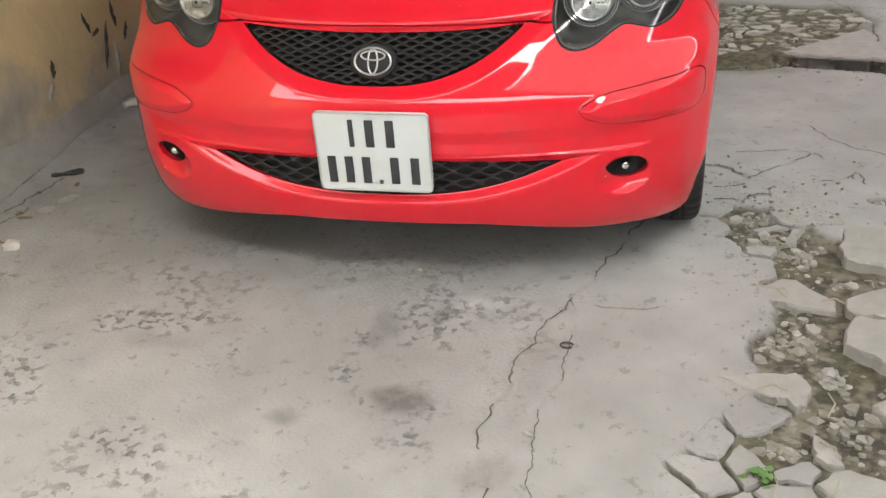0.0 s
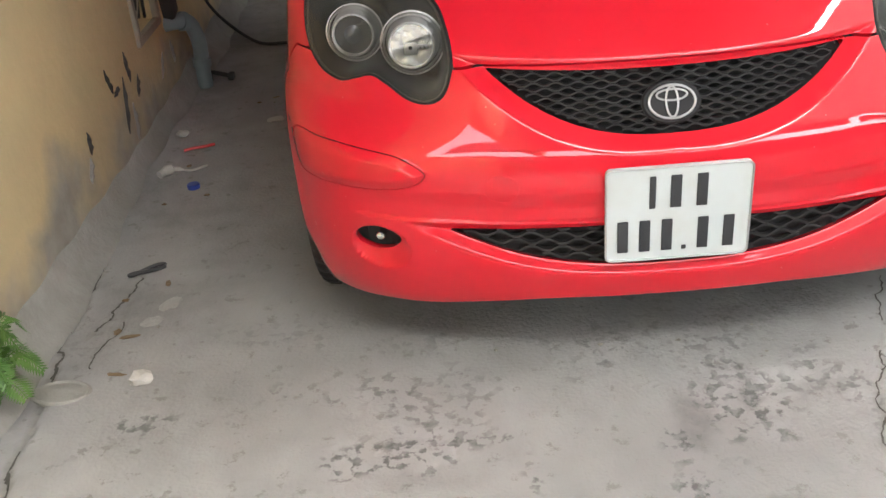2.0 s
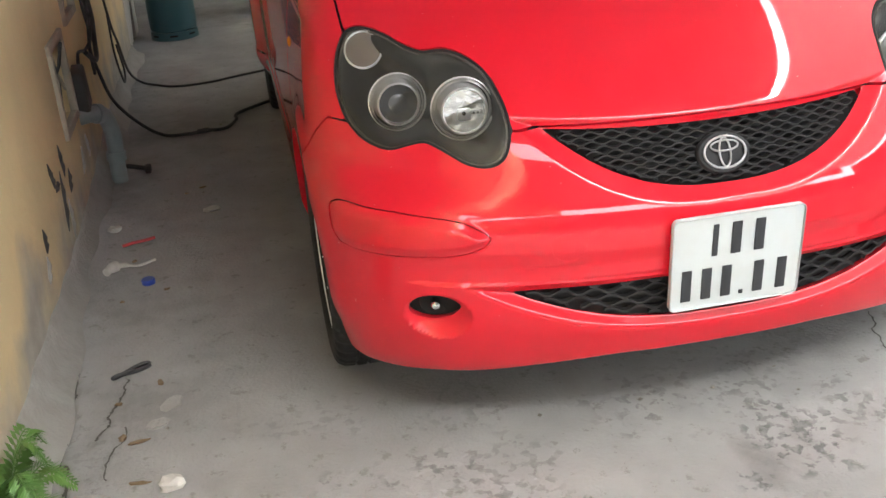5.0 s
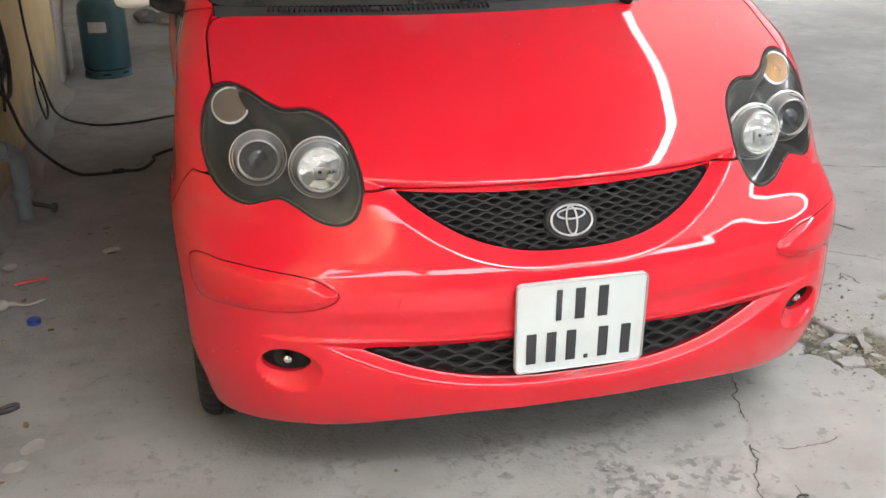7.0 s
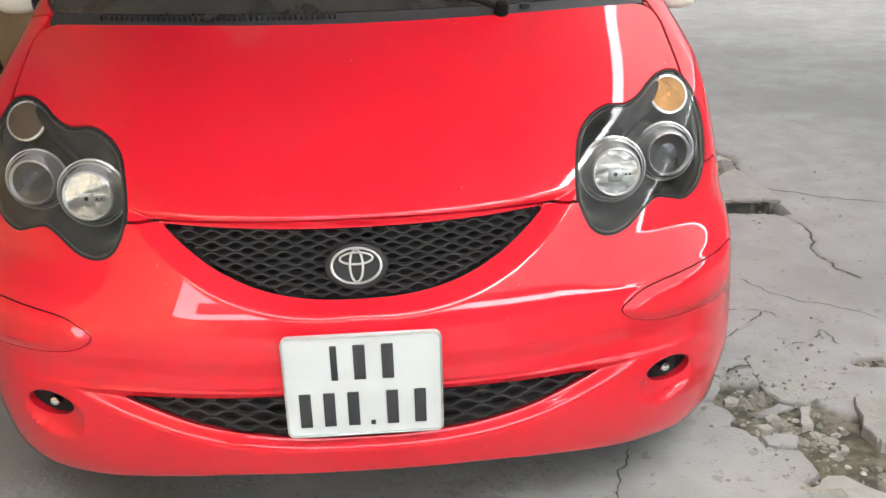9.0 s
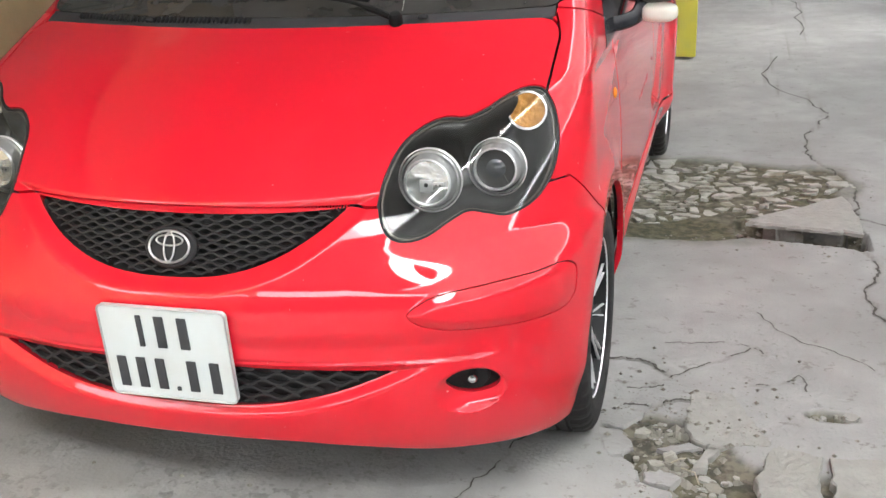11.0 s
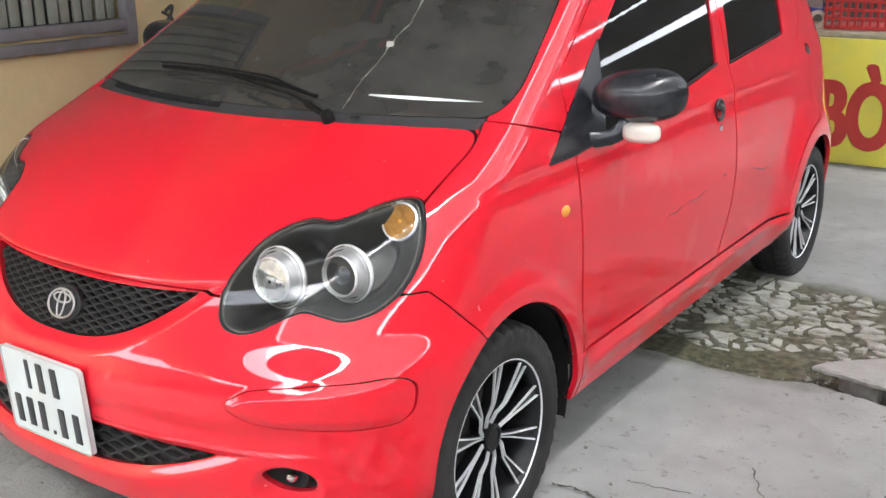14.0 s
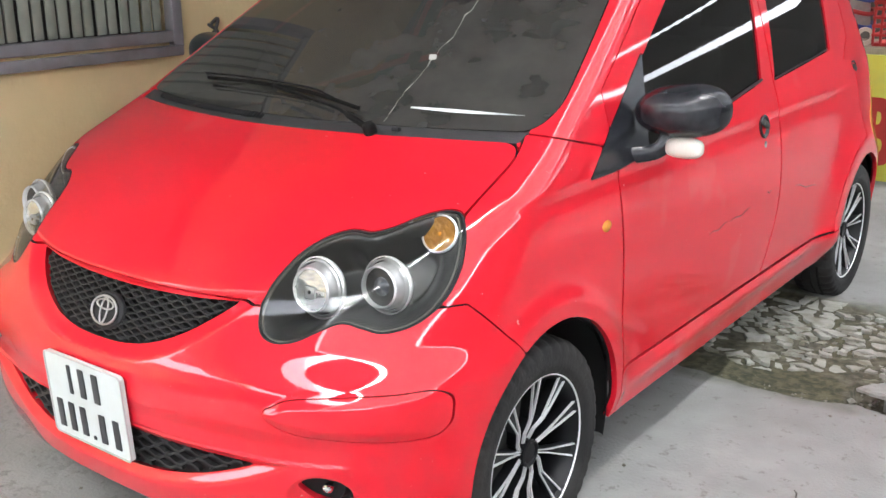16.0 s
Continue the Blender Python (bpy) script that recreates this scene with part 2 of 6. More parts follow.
def body(x, y, z):
    """Below zero inside the car's skin."""
    a = np.abs(x)
    front = (nose(a) - 0.048 * step(a, 0.36, 0.73) * step(-z, -0.620, -0.536) + FACE(z) - y) * 0.85
    bonnet = (z - BONNET(y - 0.45 * nose(a)) + 0.02 * (a / 0.65) ** 2) * 0.85
    flank = a - FLANK(z) + 0.05 * np.maximum((y - 2.75) / 0.7, 0) ** 2
    rear = (y - 3.46 + 0.16 * (a / 0.78) ** 4 + 0.12 * np.maximum(z - 0.75, 0)) * 0.95
    low = smax(smax(front, bonnet, 0.035), smax(flank, rear, 0.08), 0.05)
    low = smax(low, 0.208 - 0.042 * step(a, 0.20, 0.56) - 0.022 * step(a, 0.55, 0.76) - 0.01 * step(y, 0.5, 0.9) - z, 0.012)
    low = low + 0.020 * step(mouth(a, z), -0.026, 0.004) * step(-y, -0.3, -0.2) + 0.015 * step(intake(a, z), -0.026, 0.004) * step(-y, -0.3, -0.2)
    r2 = ((a - 0.590) / 0.064) ** 2 + ((z - 0.325) / 0.052) ** 2
    low = low + 0.022 * np.maximum(1 - r2, 0) ** 0.9 * step(-y, -0.4, -0.3)
    low = low + 0.005 * step(z, 0.397, 0.404) * step(-z, -0.47, -0.43) * step(-a, -0.66, -0.60) * step(-y, -0.5, -0.4)
    low = low - 0.009 * step(inside(a, z, POD), -0.008, 0.024) * step(-y, -0.5, -0.4)
    low = low - 0.012 * np.exp(-((z - 0.295 - 0.02 * (y - 1)) / 0.03) ** 2) * step(y, 1.0, 1.15) * step(-y, -2.75, -2.6)
    screen = (0.585 + 1.75 * (z - 0.97) + 0.33 * a * a - y) * 0.5
    roof = z - 1.465 + 0.09 * (y - 1.95) ** 2 * np.where(y < 1.95, 1, 0.5) + 0.10 * a * a
    glass = side_plane(a, y, z)
    hatch = (y - 3.36 + 0.45 * (z - 0.95)) * 0.9
    cabin = smax(smax(screen, glass, 0.05), smax(roof, hatch, 0.08), 0.07)
    f = smin(low, smax(cabin, 0.86 - z, 0.02), 0.02)
    for axle in AXLES:
        r = np.hypot(y - axle, z - WHEEL_Z)
        flare = (0.015 if axle < 1 else 0.042) * np.exp(-(np.maximum(r - 0.335, 0) / (0.040 if axle < 1 else 0.11)) ** 2)
        f = f - flare * step(a, 0.6, 0.7) * step(z, 0.2, 0.3)
    return f


def meet(eye, way, far=6.0, near=0.0):
    """Where rays first pass into the skin."""
    t = np.full(way.shape[:-1], near)
    for _ in range(90):
        p = eye + way * t[..., None]
        t = t + np.clip(body(p[..., 0], p[..., 1], p[..., 2]), -0.05, 0.3) * 0.6
    return eye + way * t[..., None]
# ---- end of form ----

# ---- building helpers ----
def solid(name, verts, faces, mat, parent=None, normals=None, smooth=False, label=""):
    """A mesh object from verts and faces, under a parent if one is given."""
    mesh = bpy.data.meshes.new(name)
    mesh.from_pydata(np.asarray(verts, float).tolist() if not isinstance(verts, list) else verts, [], faces.tolist() if isinstance(faces, np.ndarray) else faces)
    mesh.materials.append(mat)
    if smooth or normals is not None:
        mesh.polygons.foreach_set("use_smooth", [True] * len(mesh.polygons))
    if normals is not None:
        mesh.normals_split_custom_set_from_vertices(np.asarray(normals, float).tolist())
    ob = new(name, mesh)
    if parent is not None:
        ob.parent = parent
    if label:
        ob["label"] = label
    return ob


def part(name, bm, mat, parent=None, label="", smooth=True):
    """Links a bmesh as one mesh object."""
    mesh = bpy.data.meshes.new(name)
    bmesh.ops.recalc_face_normals(bm, faces=bm.faces)
    bm.to_mesh(mesh)
    bm.free()
    mesh.materials.append(mat)
    if smooth:
        mesh.polygons.foreach_set("use_smooth", [True] * len(mesh.polygons))
        mesh.set_sharp_from_angle(angle=radians(40))
    ob = new(name, mesh)
    if parent is not None:
        ob.parent = parent
    if label:
        ob["label"] = label
    return ob


def box(size, at=(0, 0, 0), bevel=0.0, turn=None, segments=2):
    bm = bmesh.new()
    bmesh.ops.create_cube(bm, size=1)
    bmesh.ops.scale(bm, vec=size, verts=bm.verts)
    if bevel:
        bmesh.ops.bevel(bm, geom=bm.edges[:], offset=bevel, segments=segments, affect="EDGES", profile=0.5)
    if turn:
        bmesh.ops.transform(bm, matrix=turn.to_3x3().to_4x4(), verts=bm.verts)
    bmesh.ops.translate(bm, vec=at, verts=bm.verts)
    return bm


def join(*bms):
    out = bms[0]
    for other in bms[1:]:
        mesh = bpy.data.meshes.new("joined")
        other.to_mesh(mesh)
        other.free()
        out.from_mesh(mesh)
        bpy.data.meshes.remove(mesh)
    return out


def lathe(profile, n=48, m=Matrix.Identity(4), closed=False):
    """A turned form: profile of (radius, height) round z, moved by m."""
    bm = bmesh.new()
    rings = [[bm.verts.new(m @ Vector((r * math.cos(2 * math.pi * i / n), r * math.sin(2 * math.pi * i / n), h))) for i in range(n)] for r, h in profile]
    pairs = list(zip(rings, rings[1:])) + ([(rings[-1], rings[0])] if closed else [])
    for low, high in pairs:
        for i in range(n):
            bm.faces.new((low[i], low[(i + 1) % n], high[(i + 1) % n], high[i]))
    if not closed:
        for ring in (rings[0], rings[-1]):
            bm.faces.new(ring)
    return bm


def tube(points, radius, sides=8, closed=False, squash=1.0):
    """A tube along points."""
    bm = bmesh.new()
    pts = [Vector(p) for p in points]
    rings, n = [], len(pts)
    side = None
    for i, p in enumerate(pts):
        a = pts[i - 1] if (i or closed) else p
        b = pts[(i + 1) % n] if (i < n - 1 or closed) else p
        way = (b - a).normalized()
        if side is None:
            side = way.cross(Vector((0, 0, 1)) if abs(way.z) < 0.9 else Vector((1, 0, 0))).normalized()
        side = (side - way * side.dot(way)).normalized()
        up = way.cross(side)
        r = radius[i] if isinstance(radius, (list, tuple)) else radius
        rings.append([bm.verts.new(p + (side * math.cos(t) + up * math.sin(t) * squash) * r) for t in [2 * math.pi * k / sides for k in range(sides)]])
    for i in range(n if closed else n - 1):
        low, high = rings[i], rings[(i + 1) % n]
        for k in range(sides):
            bm.faces.new((low[k], low[(k + 1) % sides], high[(k + 1) % sides], high[k]))
    if not closed:
        bm.faces.new(rings[0][::-1]), bm.faces.new(rings[-1])
    return bm


def bend(points, n=8):
    """Points of a smooth open curve through the given ones."""
    p = [2 * np.array(points[0]) - points[1], *map(np.array, points), 2 * np.array(points[-1]) - points[-2]]
    out = []
    for a, b, c, d in zip(p, p[1:], p[2:], p[3:]):
        for t in np.arange(n) / n:
            out.append(0.5 * (2 * b + (c - a) * t + (2 * a - 5 * b + 4 * c - d) * t * t + (3 * b - a - 3 * c + d) * t ** 3))
    return out + [p[-2]]


# ---- the skin of the car, found along rays from inside ----
def skin_grid():
    turns = np.linspace(0, 2 * np.pi, 801)[:-1]
    eyes, ways = [], []
    for s in np.linspace(0.004, np.pi / 2, 230)[:-1]:
        eyes.append((0.9, s))
    for y in np.arange(0.9, 2.7, 0.014):
        eyes.append((y, np.pi / 2))
    for s in np.linspace(np.pi / 2, np.pi - 0.02, 45):
        eyes.append((2.7, s))
    y0, s = np.array(eyes).T
    n, k = len(s), len(turns)
    way = np.empty((n, k, 3))
    way[..., 0] = np.sin(s)[:, None] * np.cos(turns)
    way[..., 1] = -np.cos(s)[:, None]
    way[..., 2] = np.sin(s)[:, None] * np.sin(turns)
    eye = np.zeros((n, k, 3))
    eye[..., 1], eye[..., 2] = y0[:, None], 0.47
    lo, hi = np.zeros((n, k)), np.full((n, k), 1.6)
    for _ in range(24):
        mid = (lo + hi) / 2
        p = eye + way * mid[..., None]
        out = body(p[..., 0], p[..., 1], p[..., 2]) > 0
        hi, lo = np.where(out, mid, hi), np.where(out, lo, mid)
    v = (eye + way * hi[..., None]).reshape(-1, 3)
    i, j = np.meshgrid(np.arange(n - 1), np.arange(k), indexing="ij")
    a, b, c, d = i * k + j, i * k + (j + 1) % k, (i + 1) * k + (j + 1) % k, (i + 1) * k + j
    t = np.concatenate([np.stack([a, d, c], -1).reshape(-1, 3), np.stack([a, c, b], -1).reshape(-1, 3)])
    mean = v[t].mean(1)
    under = np.where(mean[:, 1] < 0.62, slope(mean)[:, 2] > -0.9, body(mean[:, 0], mean[:, 1], mean[:, 2] - 0.02) < 0)
    t = t[(mean[:, 2] > 0.225) | under]
    return v, t


def slope(v):
    h, g = 0.002, []
    for d in np.eye(3) * h:
        g.append(body(*(v + d).T) - body(*(v - d).T))
    g = np.array(g).T
    return g / np.linalg.norm(g, axis=1)[:, None]


def clip(v, n, t, g):
    """The part of a triangle mesh where g is positive, cut along g = 0."""
    m = g >= 0
    c = m[t].sum(1)
    keep, ones, twos = t[c == 3], t[c == 1], t[c == 2]
    turn1 = np.argmax(m[ones], 1) if len(ones) else np.zeros(0, int)
    turn2 = np.argmin(m[twos], 1) if len(twos) else np.zeros(0, int)
    ones = np.stack([ones[np.arange(len(ones)), (turn1 + k) % 3] for k in range(3)], 1) if len(ones) else ones.reshape(0, 3)
    twos = np.stack([twos[np.arange(len(twos)), (turn2 + k) % 3] for k in range(3)], 1) if len(twos) else twos.reshape(0, 3)
    cuts = np.concatenate([ones[:, [0, 1]], ones[:, [0, 2]], twos[:, [0, 1]], twos[:, [0, 2]]])
    edges, back = np.unique(np.sort(cuts, 1), axis=0, return_inverse=True)
    back = back.ravel() + len(v)
    w = (g[edges[:, 0]] / (g[edges[:, 0]] - g[edges[:, 1]]))[:, None]
    nv = v[edges[:, 0]] * (1 - w) + v[edges[:, 1]] * w
    nn = n[edges[:, 0]] * (1 - w) + n[edges[:, 1]] * w
    o, p = len(ones), len(twos)
    b1, b2, b3, b4 = back[:o], back[o:2 * o], back[2 * o:2 * o + p], back[2 * o + p:]
    t = np.concatenate([keep, np.stack([ones[:, 0], b1, b2], 1), np.stack([b3, twos[:, 1], twos[:, 2]], 1), np.stack([b3, twos[:, 2], b4], 1)])
    v, n = np.concatenate([v, nv]), np.concatenate([n, nn])
    used, t = np.unique(t, return_inverse=True)
    return v[used], n[used], t.reshape(-1, 3)


def panel(name, piece, mat, parent, depth=0.012, label="", lift=0.0):
    """A panel of skin with a turned-in edge of that depth."""
    v, n, t = piece
    v = v + n * lift
    e = np.concatenate([t[:, [0, 1]], t[:, [1, 2]], t[:, [2, 0]]])
    key = np.sort(e, 1)
    _, first, count = np.unique(key, axis=0, return_index=True, return_counts=True)
    rim = e[first[count == 1]]
    a, b = v[rim[:, 0]], v[rim[:, 1]]
    side = np.cross(b - a, n[rim[:, 0]])
    side /= np.linalg.norm(side, axis=1)[:, None] + 1e-9
    inner = [v[rim[:, k]] - n[rim[:, k]] * depth for k in (0, 1)]
    base, k = len(v), len(rim)
    i = np.arange(k)
    quads = np.stack([base + k + i, base + i, base + 2 * k + i, base + 3 * k + i], 1)
    verts = np.concatenate([v, a, b, inner[0], inner[1]])
    normals = np.concatenate([n, side, side, side, side])
    tri = np.concatenate([quads[:, [0, 1, 2]], quads[:, [0, 2, 3]]])
    return solid(name, verts, np.concatenate([t, tri]), mat, parent, normals, label=label)


def fields(v):
    """Signed regions of the skin, positive within."""
    x, y, z = v.T
    a = np.abs(x)
    ahead = step(-y, -0.62, -0.60) > 0.5
    head = np.where(ahead & (z > 0.6), inside(a, z, HEAD), -0.5)
    fog = np.where(y < 0.4, inside(a, z, FOG), -0.5)
    up = np.where(y < 0.35, mouth(a, z), -0.5)
    down = np.where(y < 0.35, intake(a, z), -0.5)
    r = np.minimum(*[np.hypot((y - axle), (z - WHEEL_Z)) - 0.306 for axle in AXLES])
    arch = np.where(a > 0.45, np.maximum(-r, -0.5), -0.5)
    arch = np.where((a > 0.45) & (z < WHEEL_Z), np.maximum(arch, 0.306 - np.minimum(np.abs(y - AXLES[0]), np.abs(y - AXLES[1]))), arch)
    seam = 0.688 - 0.8 * np.maximum(y - 0.64, 0) ** 1.5
    cowl_line = 0.568 + 0.33 * a * a
    hood = np.minimum(np.minimum(z - 0.6895, 1.02 - z), smin(seam - a, (cowl_line - y) * 0.9, 0.045))
    wing_line = (0.395 + 0.95 * (0.70 - z) - y) * 0.72
    bumper = np.minimum(0.6895 - z, wing_line)
    screen = (0.585 + 1.75 * (z - 0.97) + 0.33 * a * a - y) * 0.5
    roof = z - 1.465 + 0.09 * (y - 1.95) ** 2 * np.where(y < 1.95, 1, 0.5) + 0.10 * a * a
    glass = side_plane(a, y, z)
    facing = np.minimum(0.035 + screen, 1.9 - y)
    ws = smin(np.minimum(-0.024 - glass, -0.05 - roof), (z - 0.985) * 0.8, 0.06)
    ws = np.minimum(ws, np.minimum(facing, 2 - y))
    cowl = np.minimum(np.minimum(y - cowl_line, 0.985 - z), np.minimum(0.664 - a, 0.95 - y))
    belt = np.where(y < 2.03, 0.872 + 0.122 * (y - 1.25), 0.955 + 0.078 * (y - 2.09))
    lean = (z - 0.96)
    side_on = np.where((a > 0.5) & (glass > -0.05), 0.5, -0.5)
    top = 0.028 + (-roof) * 0 + np.minimum(1.36 - z, -roof - 0.075)
    brow = 0.868 + 0.70 * (y - 0.875) - 0.12 * np.maximum(y - 0.875, 0) ** 2
    front_glass = np.minimum.reduce([z - belt, top, (brow - 0.012 - z) * 0.8, (2.008 + 0.33 * lean - y), y - 1.162 - 0.35 * (z - 0.84), side_on])
    rear_glass = np.minimum.reduce([z - belt, top, y - 2.130 - 0.32 * lean, (2.735 + 0.30 * (z - 1.0) - y) * 0.9, 3.0 - y, side_on])
    sail = np.minimum.reduce([z - 0.862 - 0.10 * np.maximum(y - 1.0, 0), (brow - z) * 0.8, 1.158 + 0.35 * (z - 0.84) - y, side_on + (z < 0.93) * 1.0])
    split = 2.110 - 1.3 * np.maximum(0.66 - z, 0) ** 2 + 0.10 * np.maximum(z - 0.95, 0)
    door_front = np.minimum.reduce([y - 1.006, split - 0.002 - y, z - 0.348, np.where(a > 0.5, 0.5, -0.5), np.minimum(-roof - 0.03, (1.105 + 0.60 * (y - 1.10) - z))])
    door_rear = np.minimum.reduce([y - 0.002 - split, 3.0 - y, np.hypot(y - AXLES[1], z - WHEEL_Z) - 0.375, z - 0.348, np.where(a > 0.5, 0.5, -0.5), -roof - 0.03, (2.95 + 1.4 * (z - 1.0) - y) * 0.6 + np.where(z < 0.95, 0.5, 0)])
    sill = np.minimum.reduce([0.344 - z, y - 0.90, 2.80 - y, np.where(a > 0.5, 0.5, -0.5)])
    wing = np.minimum.reduce([1.0025 - y, np.maximum(a - seam, np.where(y > 0.6, -0.5, -0.5)), 0.985 - 0.25 * (y - 0.72) - z])
    wing = np.minimum(wing, np.maximum(-wing_line, z - 0.6895))
    pod = np.where(y < 0.55, inside(a, z, POD), -0.5)
    return {"pod": pod, "head": head, "fog": fog, "up": up, "down": down, "arch": arch, "hood": hood, "bumper": bumper, "ws": ws, "cowl": cowl, "fg": front_glass, "rg": rear_glass, "sail": sail, "df": door_front, "dr": door_rear, "sill": sill, "wing": wing}


SKIN_V, SKIN_T = skin_grid()
SKIN_N = slope(SKIN_V)
FIELD = fields(SKIN_V)
GAP = 0.0022


def piece(g):
    return clip(SKIN_V, SKIN_N, SKIN_T, g)


def on_skin(x, z):
    """The front skin's y at x, z."""
    x, z = np.asarray(x, float), np.asarray(z, float)
    lo, hi = np.full(x.shape, -0.3), np.full(x.shape, 0.9)
    for _ in range(30):
        mid = (lo + hi) / 2
        out = body(x, mid, z) > 0
        lo, hi = np.where(out, mid, lo), np.where(out, hi, mid)
    return hi


car = tagged(new("car"), "small glossy red hatchback parked on concrete beside a wall", "car")
holes = np.maximum.reduce([FIELD[k] for k in ("head", "fog", "up", "down", "arch")])
right, left = SKIN_V[:, 0], -SKIN_V[:, 0]
panel("front_bumper", piece(np.minimum.reduce([FIELD["bumper"] - GAP * 0.7, -holes - GAP * 0.7, -FIELD["pod"] - 0.0010])), RED, car, 0.02, "glossy red front bumper with chips along its lip")
panel("bonnet", piece(np.minimum(FIELD["hood"], -holes) - GAP * 1.4), RED, car, 0.015, "glossy red bonnet")
taken = np.maximum.reduce([FIELD[k] for k in ("hood", "bumper", "cowl", "ws")])
for sgn in (right, left):
    panel("bumper_pad", piece(np.minimum.reduce([FIELD["bumper"] - GAP * 0.7, -holes - GAP * 0.7, FIELD["pod"] - 0.0010, sgn])), RED, car, 0.02, "raised red pad on the bumper corner")
    panel("front_wing", piece(np.minimum.reduce([FIELD["wing"], -holes, -FIELD["hood"], -FIELD["bumper"], -FIELD["sail"], -FIELD["ws"], -FIELD["cowl"], sgn]) - GAP), RED, car, 0.015)
    panel("front_door", piece(np.minimum.reduce([FIELD["df"], -FIELD["fg"], -FIELD["sail"], sgn]) - GAP), RED, car, 0.015, "red front door with a round black handle")
    panel("rear_door", piece(np.minimum.reduce([FIELD["dr"], -FIELD["rg"], sgn]) - GAP), RED, car, 0.015)
    panel("sill", piece(np.minimum.reduce([FIELD["sill"], -FIELD["arch"], -FIELD["wing"], sgn]) - GAP), RED, car, 0.015)
    panel("window", piece(np.minimum(FIELD["fg"], sgn)), TINTED, car, 0.004, "dark tinted side window", -0.006)
    panel("window", piece(np.minimum(FIELD["rg"], sgn)), TINTED, car, 0.004, "dark tinted side window", -0.006)
    panel("mirror_sail", piece(np.minimum(FIELD["sail"], sgn)), SATIN, car, 0.01, "black plastic triangle", 0.001)
panel("windscreen", piece(FIELD["ws"]), SCREEN, car, 0.005, "dark dusty windscreen with a crack", -0.003)
panel("cowl", piece(np.minimum(FIELD["cowl"], -FIELD["ws"]) - 0.001), COWL, car, 0.01, "weathered black plastic cowl below the windscreen", -0.004)
rest = np.minimum.reduce([-FIELD[k] for k in ("hood", "bumper", "cowl", "ws", "wing", "df", "dr", "sill", "head", "arch", "sail", "fg", "rg", "up", "down", "fog")])
panel("body_shell", piece(rest - GAP), RED, car, 0.015, "red roof, pillars and rear quarters")
# an added black shell under the skin paints the shade in joints and openings
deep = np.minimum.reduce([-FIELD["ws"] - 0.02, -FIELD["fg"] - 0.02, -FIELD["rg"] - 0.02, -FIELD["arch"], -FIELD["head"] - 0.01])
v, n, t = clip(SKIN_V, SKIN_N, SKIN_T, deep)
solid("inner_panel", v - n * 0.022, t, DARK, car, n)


# ---- lamps ----
def outline_on_skin(outline, sgn, lift=0.0):
    y = on_skin(outline[:, 0], outline[:, 1])
    p = np.stack([outline[:, 0] * sgn, y, outline[:, 1]], 1)
    return p + slope(p) * lift


def toward(at, way):
    """A pose at a place whose z looks along way."""
    return Matrix.Translation(at) @ Vector(way).to_track_quat("Z", "Y").to_matrix().to_4x4()


